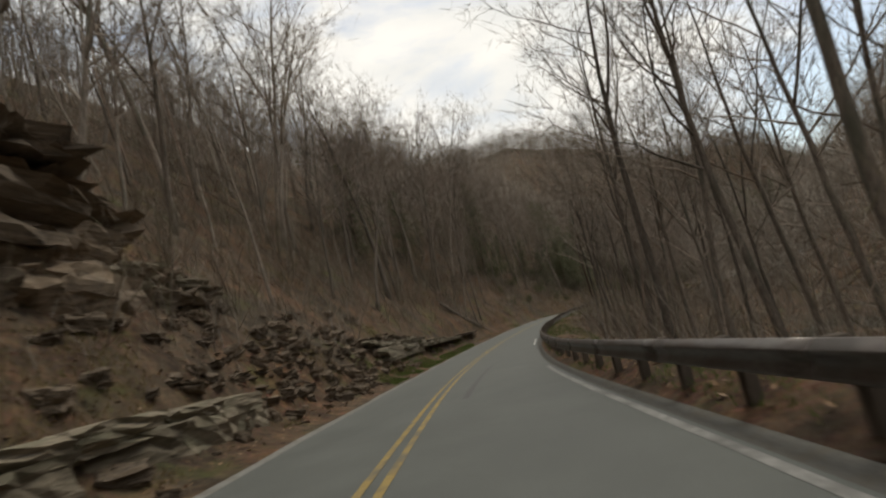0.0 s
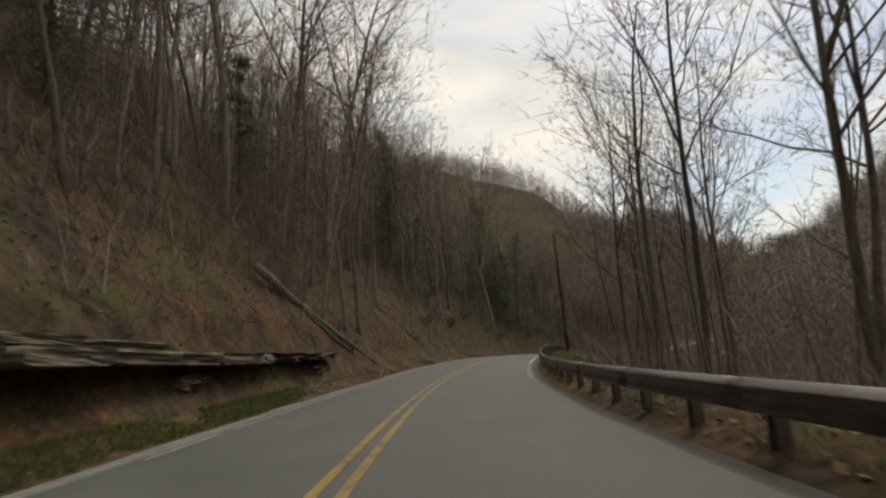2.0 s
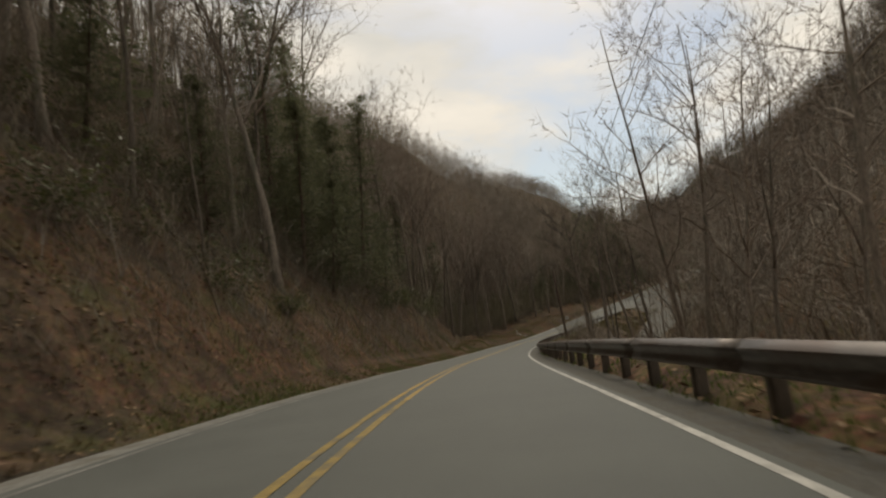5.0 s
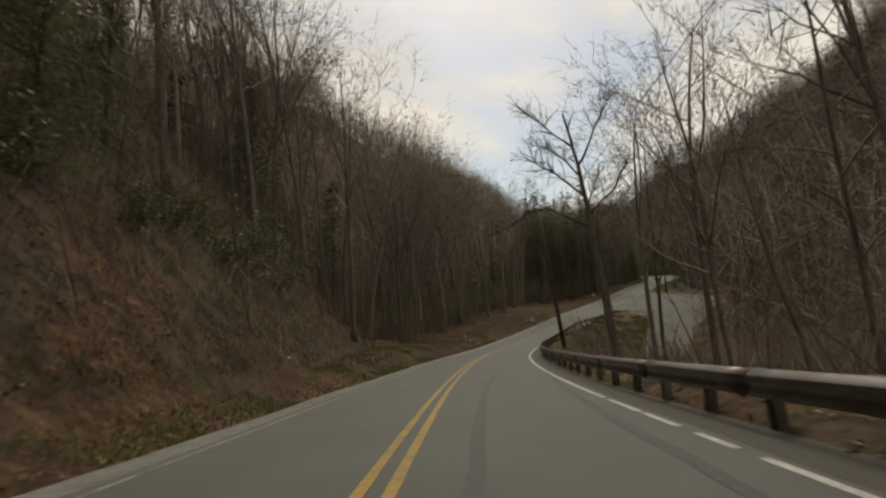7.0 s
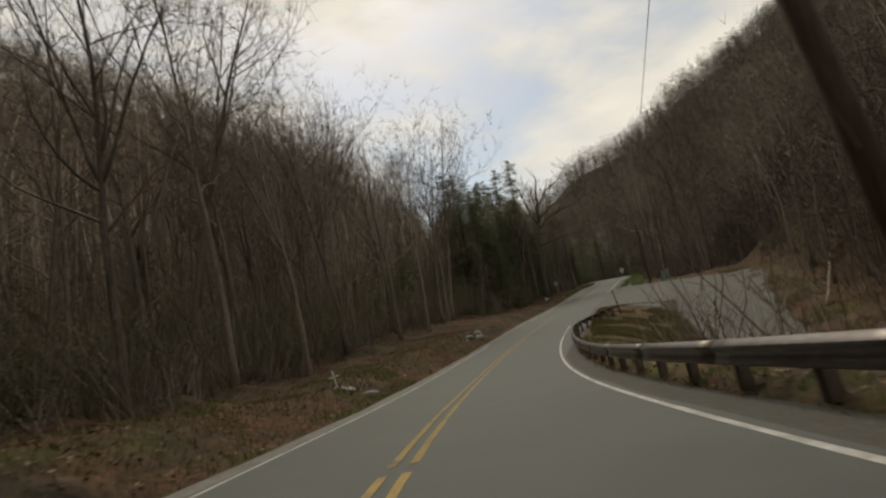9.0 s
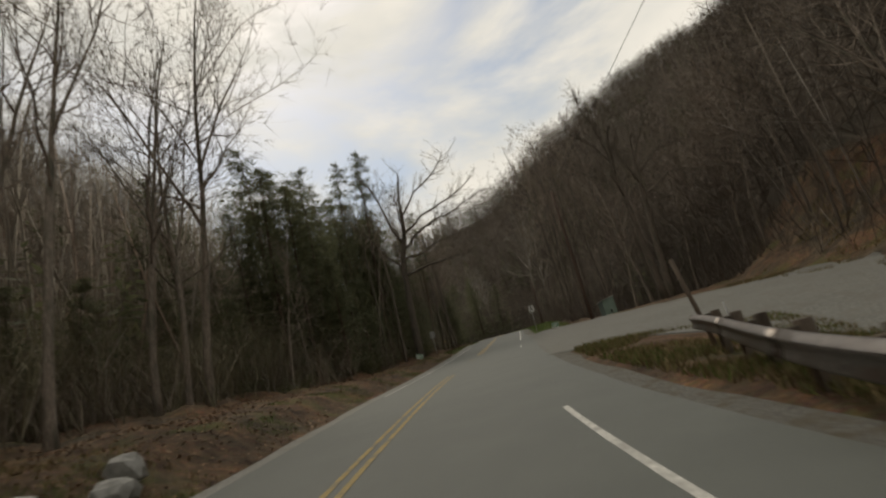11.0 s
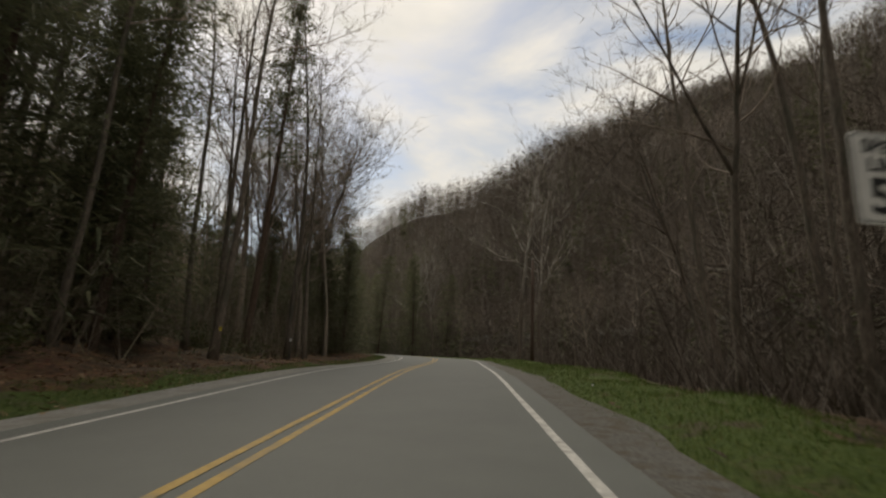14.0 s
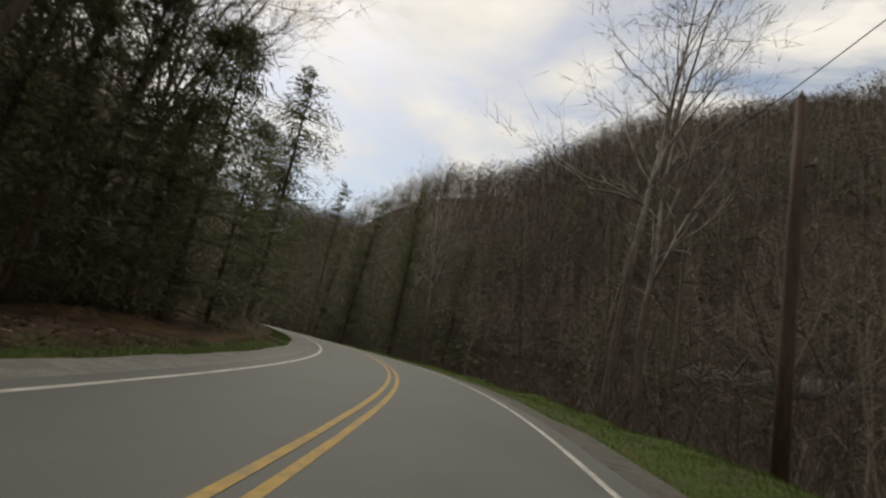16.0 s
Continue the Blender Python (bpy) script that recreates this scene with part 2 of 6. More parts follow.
M_BUDDING = islands("budding_thicket_twigs", [(0.0, (0.135, 0.120, 0.076)), (0.5, (0.190, 0.172, 0.105)), (0.85, (0.225, 0.190, 0.128)), (1.0, (0.33, 0.30, 0.23))], 0.9)
# Darker copy of M_FARTWIG: the valley slopes' shade is put into its colour.
M_SHADETWIG = islands("shade_toned_valley_twigs", [(0.0, (0.070, 0.056, 0.044)), (0.5, (0.112, 0.091, 0.072)), (0.90, (0.152, 0.126, 0.102)), (1.0, (0.30, 0.270, 0.235))], 0.9)
M_ROCK = grained("layered_sandstone", (0.066, 0.051, 0.037), (0.235, 0.180, 0.128), 4.6, 0.95, (1, 1, 2.6), 1.0, 0.09, (0.125, 0.086, 0.052), vary=0.30)
M_PALEROCK = grained("pale_lichened_sandstone", (0.085, 0.069, 0.048), (0.275, 0.232, 0.168), 4.2, 0.95, (1, 1, 2.0), 1.0, 0.07, (0.130, 0.122, 0.080), vary=0.2)
M_GREENPAINT = grained("faded_green_paint", (0.16, 0.23, 0.19), (0.25, 0.33, 0.275), 3, 0.7, (1, 1, 0.4), 0.2, 0.004)
M_DARKGREEN = grained("dark_green_paint", (0.055, 0.085, 0.075), (0.095, 0.13, 0.115), 3, 0.7, (1, 1, 0.4), 0.2, 0.004)
M_TIN = grained("weathered_tin_roofing", (0.24, 0.235, 0.22), (0.42, 0.41, 0.39), 5, 0.5, relief=0.2, depth=0.004, metal=0.4)
M_SIGNWHITE = grained("sign_white_sheeting", (0.52, 0.515, 0.48), (0.64, 0.63, 0.59), 4, 0.5, relief=0.05, depth=0.001)
M_SIGNGREEN = grained("campaign_sign_green", (0.03, 0.16, 0.075), (0.05, 0.22, 0.10), 4, 0.5, relief=0.05, depth=0.001)
M_SIGNBLACK = grained("sign_black_lettering", (0.012, 0.012, 0.012), (0.025, 0.025, 0.025), 8, 0.6, relief=0.05, depth=0.001)
M_LITTER = grained("pale_litter_plastic", (0.42, 0.42, 0.42), (0.66, 0.66, 0.65), 6, 0.5, relief=0.3, depth=0.005)
M_CONCRETE = grained("rough_concrete", (0.19, 0.185, 0.17), (0.34, 0.33, 0.305), 6, 0.9, relief=0.6, depth=0.02)
M_TAG = grained("yellow_marker_tag", (0.55, 0.42, 0.05), (0.68, 0.53, 0.09), 6, 0.6, relief=0.05, depth=0.001)
M_WIRE = grained("black_wire", (0.015, 0.015, 0.015), (0.03, 0.03, 0.03), 6, 0.6, relief=0.1)


def water_build(n, l, b):
    b.inputs["Base Color"].default_value = (0.045, 0.052, 0.042, 1)
    bump(n, l, b, noise_tex(n, l, coords(n, l, 1.0), 2.2, 5), 0.35, 0.05)


M_WATER = material("creek_water", water_build, 0.12, 0.5)


def verge_build(n, l, b):
    v = coords(n, l, 1.0)
    c = ramp(n, l, noise_tex(n, l, v, 9, 8, 0.7), [(0.3, (0.030, 0.045, 0.012)), (0.55, (0.070, 0.100, 0.024)), (0.75, (0.13, 0.135, 0.05))])
    bare = ramp(n, l, noise_tex(n, l, v, 0.9, 7, 0.65), [(0.55, (0, 0, 0)), (0.68, (1, 1, 1))])
    l.new(blend(n, l, bare, c, (0.085, 0.068, 0.045)), b.inputs["Base Color"])
    bump(n, l, b, noise_tex(n, l, v, 26, 6, 0.7), 0.9, 0.05)


M_VERGE = material("short_grass_turf", verge_build, 0.95, 0.15)


# ---- mesh helpers ----
class Soup:
    """Vertices and faces gathered from many small pieces into one mesh."""

    def __init__(self):
        self.v, self.f, self.n = [], [], 0

    def add(self, verts, faces):
        verts = np.asarray(verts, dtype=float).reshape(-1, 3)
        self.v.append(verts)
        for a in (faces if isinstance(faces, list) else [faces]):
            self.f.append(np.asarray(a, dtype=np.int64) + self.n)
        self.n += len(verts)
        return self

    def mesh(self, name, materials, smooth=False):
        me = bpy.data.meshes.new(name)
        v = np.concatenate(self.v)
        loops = np.concatenate([a.ravel() for a in self.f])
        sizes = np.concatenate([np.full(len(a), a.shape[1]) for a in self.f])
        me.vertices.add(len(v))
        me.vertices.foreach_set("co", v.ravel())
        me.loops.add(len(loops))
        me.loops.foreach_set("vertex_index", loops.astype(np.int32))
        me.polygons.add(len(sizes))
        me.polygons.foreach_set("loop_start", np.r_[0, np.cumsum(sizes)[:-1]].astype(np.int32))
        if smooth:
            me.polygons.foreach_set("use_smooth", np.ones(len(sizes), dtype=bool))
        me.materials.append(materials)
        me.update(calc_edges=True)
        me.validate()
        return me


def part(name, me, parent=None, label="", m=None):
    """Links a mesh as one object, under a thing where one is given."""
    ob = new(name, me)
    if parent:
        ob.parent = parent
    if m is not None:
        ob.matrix_basis = m
    if label:
        tagged(ob, label)
    return ob


def thing(name, m, label, category, group="", kind=""):
    ob = new(name)
    ob.empty_display_size = 0.2
    ob.matrix_basis = m
    return tagged(ob, label, category, group, kind)


def frames_along(p):
    t = np.gradient(p, axis=0)
    t /= np.linalg.norm(t, axis=1)[:, None] + 1e-9
    ref = np.where(np.abs(t[:, 2:3]) > 0.9, [[1.0, 0, 0]], [[0, 0, 1.0]])
    u = np.cross(ref, t)
    u /= np.linalg.norm(u, axis=1)[:, None] + 1e-9
    return u, np.cross(t, u)


def tube(p, r, sides=6, cap=True):
    """A tapered tube along the points p."""
    p, r = np.asarray(p, float), np.asarray(r, float)
    u, w = frames_along(p)
    a = np.arange(sides) * 2 * np.pi / sides
    ring = u[:, None] * np.cos(a)[None, :, None] + w[:, None] * np.sin(a)[None, :, None]
    v = (p[:, None] + ring * r[:, None, None]).reshape(-1, 3)
    i = np.arange(len(p) - 1)[:, None] * sides
    j = np.arange(sides)[None]
    k = (j + 1) % sides
    f = [np.stack([i + j, i + k, i + sides + k, i + sides + j], -1).reshape(-1, 4)]
    if cap:
        f.append(np.array([[len(v) - sides + q for q in range(sides)]]))
        f.append(np.array([[q for q in range(sides)][::-1]]))
    return v, f


def box(sx, sy, sz, at=(0, 0, 0), bevel=0.0, jitter=0.0, rng=None):
    """A box on the point at (centre of its base), with bevelled edges."""
    bm = bmesh.new()
    bmesh.ops.create_cube(bm, size=1)
    for q in bm.verts:
        q.co = Vector((q.co.x * sx, q.co.y * sy, (q.co.z + 0.5) * sz))
    if bevel:
        bmesh.ops.bevel(bm, geom=list(bm.edges), offset=bevel, segments=1, affect="EDGES")
    if jitter:
        for q in bm.verts:
            q.co += Vector([(rng.random() - 0.5) * 2 * jitter for _ in range(3)])
    bm.verts.index_update()
    v = [tuple(q.co + Vector(at)) for q in bm.verts]
    f = [np.array([[q.index for q in face.verts]]) for face in bm.faces]
    bm.free()
    return v, f


def sweep(profile, p, u, w):
    """A closed profile (a, b) carried along the points p with the axes u and w."""
    profile = np.asarray(profile, float)
    n = len(profile)
    v = (p[:, None] + u[:, None] * profile[None, :, 0:1] + w[:, None] * profile[None, :, 1:2]).reshape(-1, 3)
    i = np.arange(len(p) - 1)[:, None] * n
    j = np.arange(n)[None]
    k = (j + 1) % n
    f = [np.stack([i + j, i + k, i + n + k, i + n + j], -1).reshape(-1, 4), np.array([[*range(n)][::-1]]), np.array([[len(v) - n + q for q in range(n)]])]
    return v, f


def value_noise(x, y, seed=0):
    """Smooth noise from -1 to 1 on arrays."""
    xi, yi = np.floor(x).astype(np.int64), np.floor(y).astype(np.int64)
    fx, fy = x - xi, y - yi
    fx, fy = fx * fx * (3 - 2 * fx), fy * fy * (3 - 2 * fy)

    def h(a, b):
        n = (a * 374761393 + b * 668265263 + seed * 1442695041) & 0x7FFFFFFF
        n = ((n ^ (n >> 13)) * 1274126177) & 0x7FFFFFFF
        return ((n ^ (n >> 16)) & 0xFFFF) / 32767.5 - 1
    return (h(xi, yi) * (1 - fx) + h(xi + 1, yi) * fx) * (1 - fy) + (h(xi, yi + 1) * (1 - fx) + h(xi + 1, yi + 1) * fx) * fy


# ---- the road's line ----
KNOTS = np.array([(-1.14, 0.01, -0.15), (-0.05, 20.06, -0.42), (2.68, 39.95, -0.39), (6.89, 59.64, -0.07), (13.53, 78.66, 0.62), (21.94, 96.96, 1.02), (31.48, 114.63, 0.48), (41.92, 131.76, -0.24), (53.12, 148.38, -0.74), (65.40, 164.33, -0.97), (79.53, 178.70, -0.79), (95.27, 191.38, 0.46), (112.30, 202.29, 2.57), (129.88, 212.00, 4.75), (147.46, 221.52, 7.21), (164.97, 231.17, 9.75)])
STEP = 1.0


def road_line():
    k = KNOTS
    m = np.gradient(k, axis=0)
    pts = []
    for i in range(len(k) - 1):
        for q in range(40):
            u = q / 40
            pts.append((2 * u**3 - 3 * u**2 + 1) * k[i] + (u**3 - 2 * u**2 + u) * m[i] + (3 * u**2 - 2 * u**3) * k[i + 1] + (u**3 - u**2) * m[i + 1])
    pts = np.array(pts)
    back = [pts[0] + (pts[0] - pts[2]) / np.linalg.norm(pts[0] - pts[2]) * d + np.array([-0.0016 * d * d, 0, 0]) for d in np.arange(120, 0, -1.0)]
    ahead, p, head, slope = [], k[-1].copy(), math.atan2(k[-1][0] - k[-2][0], k[-1][1] - k[-2][1]), 0.090
    for q in range(520):
        bend = 0.0 if q < 24 else (1 / 82 if q < 84 else (0.0 if q < 130 else -1 / 160 if q < 230 else 0.0))
        head -= bend
        slope = max(0.02, slope + 0.0008 if q < 24 else slope - 0.0004)
        ahead.append(p.copy())
        p = p + np.array([math.sin(head), math.cos(head), slope])
    pts = np.concatenate([back, pts, ahead])
    d = np.r_[0, np.cumsum(np.linalg.norm(np.diff(pts[:, :2], axis=0), axis=1))]
    zero = d[120]
    s = np.arange(-118, d[-1] - zero - 2, STEP)
    return s, np.stack([np.interp(s, d - zero, pts[:, i]) for i in range(3)], 1)


LINE_S, LINE = road_line()


def smoothed(a, width):
    n = int(width * 3)
    k = np.exp(-0.5 * (np.arange(-n, n + 1) / width) ** 2)
    k /= k.sum()
    lo, hi = 2 * a[0] - a[n:0:-1], 2 * a[-1] - a[-2:-n - 2:-1]
    return np.stack([np.convolve(np.concatenate([lo, a, hi])[:, i], k, "valid") for i in range(a.shape[1])], 1)


LINE = smoothed(LINE, 4)


def right_of(line):
    t = np.gradient(line[:, :2], axis=0)
    t /= np.linalg.norm(t, axis=1)[:, None]
    return np.stack([t[:, 1], -t[:, 0]], 1)


RIGHT = right_of(LINE)
RIGHT_FAR = right_of(smoothed(LINE, 60))
Z_FAR = smoothed(LINE, 25)[:, 2]


def at(table, s):
    s = np.clip((np.asarray(s, float) - LINE_S[0]) / STEP, 0, len(LINE_S) - 1.001)
    i = s.astype(int)
    f = s - i
    if table.ndim == 2:
        f = f[..., None]
    return table[i] * (1 - f) + table[i + 1] * f


def plan(s, r):
    """World x, y of the place s metres along the road and r metres to the right of its middle line."""
    s, r = np.asarray(s, float), np.asarray(r, float)
    near = np.clip(r, -14, 14)
    return at(LINE, s)[..., :2] + at(RIGHT, s) * near[..., None] + at(RIGHT_FAR, s) * (r - near)[..., None]


def key(s, *pairs):
    return np.interp(s, [p[0] for p in pairs], [p[1] for p in pairs])


def step(x, a, b):
    t = np.clip((x - a) / (b - a), 0, 1)
    return t * t * (3 - 2 * t)


def height(s, r):
    """The ground's height at (s, r)."""
    s, r = np.broadcast_arrays(np.asarray(s, float), np.asarray(r, float))
    z = at(LINE[:, 2], s)
    a = np.abs(r)
    far = step(a, 12, 60)
    z = z * (1 - far) + at(Z_FAR, s) * far
    xy = plan(s, r)
    x, y = xy[..., 0], xy[..., 1]
    rough = value_noise(x / 2.1, y / 2.1, 3) * 0.16 + value_noise(x / 0.7, y / 0.7, 4) * 0.05
    broad = value_noise(x / 38, y / 38, 5) * 6 + value_noise(x / 15, y / 15, 6) * 2.2
    # left side
    toe = key(s, (-100, 5.0), (158, 5.2), (176, 8.0), (194, 14), (212, 30), (228, 45), (255, 34), (300, 30), (340, 40), (600, 40))
    grade = key(s, (-100, 0.96), (0, 0.97), (90, 1.01), (160, 1.06), (220, 1.07), (300, 1.05), (380, 1.08), (480, 1.21), (640, 1.29))
    top = key(s, (-100, 108), (0, 111), (90, 115), (160, 122), (220, 127), (300, 138), (380, 140), (480, 126), (640, 121))
    d = np.maximum(-r - toe, 0)
    hill = top * (1 - np.exp(-d * grade / top * 1.15))
    shelf = key(s, (-100, 1.1), (60, 0.9), (150, 0.7), (168, 0.8), (178, 0.95), (190, 0.9), (203, 0.72), (225, 1.3), (243, 1.0), (262, 0.6), (286, 0.45), (300, 0.12), (320, 0.05), (600, 0.1)) * step(-r, 3.4, 6.5) \
        + key(s, (150, 0), (172, 1.2), (190, 1.6), (215, 1.3), (245, 2.0), (300, 2.0), (330, 0.8), (600, 1)) * step(-r, 6, 24)
    notch = 0.40 * step(s, 43, 46) * (1 - step(s, 66, 71)) * step(-r, 4.5, 5.1) * (1 - step(-r, 5.9, 6.3))
    left = hill + shelf - notch + broad * step(-r - toe, 8, 60)
    # right side
    toe = key(s, (-100, 36), (150, 32), (200, 28), (220, 22), (235, 22.5), (250, 22), (265, 20), (285, 28), (320, 34), (600, 36))
    grade = key(s, (-100, 0.85), (60, 0.86), (150, 0.89), (220, 0.93), (280, 0.97), (340, 1.04), (400, 0.99), (480, 1.05), (640, 0.93))
    top = key(s, (-100, 142), (60, 148), (150, 159), (220, 174), (280, 188), (340, 203), (400, 209), (480, 215), (640, 204))
    d = np.maximum(r - toe, 0)
    d = d * d / (d + 0.01 + 6 * step(s, 200, 215) * (1 - step(s, 285, 305)))
    hill = top * (1 - np.exp(-d * grade / top * 1.15))
    drop = key(s, (-100, -3.6), (205, -3.4), (222, -2.6), (232, -1.7), (242, -0.6), (250, 0.0), (272, 0.0), (284, -1.0), (320, -1.8), (600, -1.8))
    right = hill + drop * step(r, key(s, (200, 5.4), (236, 5.4), (280, 6.2)), key(s, (200, 14), (222, 12.5), (280, 15))) + broad * step(r - toe, 10, 60)
    lot = step(s, 208, 218) * (1 - step(s, 274, 282))
    right = right + 23 * step(r, 25, 58) * (1 - step(r, 85, 150)) * np.exp(-(((s - 284) / 25) ** 2))
    z = z + np.where(r < 0, left, right) + 46 * step(s, 452, 580) * (1 - step(a, 45, 140)) + 9 * step(s, 470, 580) * step(-r, 35, 90) * (1 - step(-r, 160, 300))
    verge = step(a, 4.7, 7.4) * (1 - 0.85 * lot * (1 - step(r, 20, 25)) * (r > 0))
    berm = (1 - step(s, 208, 222)) * (r > 0)
    wide = key(s, (90, 0), (112, 0.32))
    dip = 0.15 * (1 - step(a, key(s, (225, 4.7), (280, 5.0)) - (1.1 - wide) * berm, key(s, (225, 5.3), (280, 5.7)) - (1.15 - wide) * berm))
    return z + rough * verge * (1 + 2.2 * step(a, 6, 12)) - dip + key(s, (40, 0.20), (110, 0.13), (200, 0.10)) * berm * step(r - wide, 3.8, 4.5) * (1 - step(r, 5.2, 6.6))


def ground_point(s, r, lift=0.0):
    x, y = plan(s, r)
    return Vector((x, y, float(height(s, r)) + lift))


def facing(s, r, lift=0.0, turn=0.0):
    """A pose on the ground at (s, r), its y along the road."""
    t = at(RIGHT, s)
    return pose(*ground_point(s, r, lift), 0, 0, math.degrees(math.atan2(t[1], t[0])) + turn)


# ---- ground ----
def sheet(name, s, r, material, lift=None, z=None):
    sg, rg = np.meshgrid(s, r, indexing="ij")
    xy = plan(sg, rg)
    h = height(sg, rg) if z is None else z(sg, rg)
    v = np.concatenate([xy, (h + (lift or 0))[..., None]], -1).reshape(-1, 3)
    n, m = len(s), len(r)
    i, j = np.meshgrid(np.arange(n - 1), np.arange(m - 1), indexing="ij")
    q = (i * m + j).ravel()
    return Soup().add(v, np.stack([q, q + 1, q + m + 1, q + m], 1)[:, ::-1].copy()).mesh(name, material, True)


R_NEAR = np.r_[np.arange(-16, -7, 0.75), np.arange(-7, 9, 0.5), np.arange(9, 17, 0.75)]
R_ALL = np.unique(np.r_[-np.geomspace(17, 420, 44), R_NEAR, np.geomspace(17, 420, 44)])
ground = part("ground", sheet("ground", np.arange(-110, 640, 1.25), R_ALL, M_GROUND))
ground.data.materials.append(M_SHADEDUFF)
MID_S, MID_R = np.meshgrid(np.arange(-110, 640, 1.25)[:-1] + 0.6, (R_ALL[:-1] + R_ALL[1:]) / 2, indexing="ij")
# Right-hand slopes past s = 196 take the duff with shade in its colour.
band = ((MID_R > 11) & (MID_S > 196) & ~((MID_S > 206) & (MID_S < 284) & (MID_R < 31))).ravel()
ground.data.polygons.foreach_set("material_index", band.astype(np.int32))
tagged(ground, "brown leaf-littered forest floor on steep valley slopes", "ground", kind="structure")


def surface(s, r):
    """The road's surface, with a slight crown."""
    return at(LINE[:, 2], s) - np.abs(r) * 0.012


ROAD_S = np.arange(-100, 452, 1.0)


def strip(name, s, r0, r1, material, lift, cols=2):
    """A strip along the road between the offsets r0 and r1, which may vary along s."""
    r0, r1 = np.broadcast_to(r0, s.shape), np.broadcast_to(r1, s.shape)
    u = np.linspace(0, 1, cols)
    rg = r0[:, None] * (1 - u) + r1[:, None] * u
    sg = np.repeat(s[:, None], cols, 1)
    xy = plan(sg, rg)
    v = np.concatenate([xy, (surface(sg, rg) + lift)[..., None]], -1).reshape(-1, 3)
    n = len(s)
    i, j = np.meshgrid(np.arange(n - 1), np.arange(cols - 1), indexing="ij")
    q = (i * cols + j).ravel()
    return Soup().add(v, np.stack([q, q + 1, q + cols + 1, q + cols], 1)[:, ::-1].copy()).mesh(name, material, True)


wob = lambda s, k, a: value_noise(np.asarray(s) / k, np.asarray(s) * 0 + 0.5, 11) * a
left_edge = key(ROAD_S, (-100, -2.85), (25, -2.87), (55, -3.05), (120, -3.1)) + wob(ROAD_S, 3.1, 0.07) - 0.35 * step(ROAD_S, 235, 255)
right_edge = key(ROAD_S, (-100, 3.48), (205, 3.48), (222, 4.6), (270, 4.4), (282, 3.85), (600, 3.8)) + wob(ROAD_S, 2.7, 0.07)
road = part("road", strip("road", ROAD_S, left_edge, right_edge, M_ASPHALT, 0.0, 9))
tagged(road, "worn grey asphalt two-lane country road", "road", kind="structure")
shoulder = part("shoulder_left", strip("shoulder_left", ROAD_S, left_edge - key(ROAD_S, (-100, 0.34), (60, 0.36), (130, 0.60)) + wob(ROAD_S, 1.9, 0.14) - 0.45 * step(ROAD_S, 235, 255), left_edge + 0.15, M_PALEEDGE, -0.008, 4))
tagged(shoulder, "narrow pale gravel shoulder beside the asphalt", "shoulder", kind="structure")
PAVED_S = np.arange(-100, 224, 1.0)
paved = part("shoulder_paved", strip("shoulder_paved", PAVED_S, 3.1, 4.15 + key(PAVED_S, (90, 0), (112, 0.32)) + wob(PAVED_S, 2.7, 0.06), M_OLDASPHALT, -0.010, 4))
tagged(paved, "older dark asphalt shoulder under the guardrail", "shoulder", kind="structure")
for s0, s1 in ((-100, 244), (276, 452)):
    q = np.arange(s0, s1, 1.0)
    e = np.interp(q, ROAD_S, np.maximum(right_edge, key(ROAD_S, (-100, 4.25), (90, 4.25), (112, 4.57), (205, 4.57), (222, 3.0))))
    shoulder = part("shoulder_right", strip("shoulder_right", q, e - 0.15, e + key(q, (200, 0.25), (230, 0.4), (285, 0.95), (600, 0.9)) + wob(q, 2.3, 0.26), M_GRAVEL, -0.012, 4))
    tagged(shoulder, "gravel shoulder with grit beside the asphalt", "shoulder", kind="structure")


def line(name, r, width, s0, s1, material, label, lift=0.004):
    s = np.arange(s0, s1 + 0.01, 0.5)
    ob = part(name, strip(name, s, r - width / 2 + wob(s, 0.9, 0.008), r + width / 2 + wob(s + 50, 0.9, 0.008), material, lift))
    return tagged(ob, label, "road marking", kind="structure")


YELLOW = "worn double yellow centre line on asphalt"
for r in (-0.13, 0.13):
    for s0, s1, paint in ((-90, 108, M_DULLYELLOW), (108.1, 186, M_YELLOW), (186.1, 247, M_DULLYELLOW), (258.2, 259, M_DULLYELLOW), (264.5, 450, M_YELLOW)):
        line("trim_yellow_line", r, 0.11, s0, s1, paint, YELLOW)
WHITE = "worn white edge line on asphalt"
for s0, s1 in ((36.5, 44.5), (74, 133), (222, 229)):
    line("trim_white_line", 3.32, 0.095, s0, s1, M_WHITE, WHITE)
for s0, s1 in ((133.1, 136.8), (136.95, 142.2), (142.3, 144.2), (144.3, 145.7), (145.85, 147.4), (147.5, 149.8), (149.9, 221)):
    line("trim_white_line", 3.32, 0.10, s0, s1, M_WHITE, WHITE)
line("trim_white_line", 3.32, 0.12, -90, 19, M_FADED, "badly faded white edge line on asphalt")
line("trim_white_line", 3.32, 0.12, 62, 73.5, M_FADED, "badly faded white edge line on asphalt")
line("trim_white_line", -2.86, 0.10, 48, 182.5, M_FADED, "badly faded white edge line on asphalt")
line("trim_white_line", 3.32, 0.12, 271.5, 450, M_WHITE, WHITE)
line("trim_white_line", 3.36, 0.12, 258.9, 260.6, M_WHITE, WHITE)
line("trim_white_line", -2.92, 0.10, 183, 225, M_WHITE, WHITE)
line("trim_white_line", -2.95, 0.11, 245, 450, M_WHITE, WHITE)


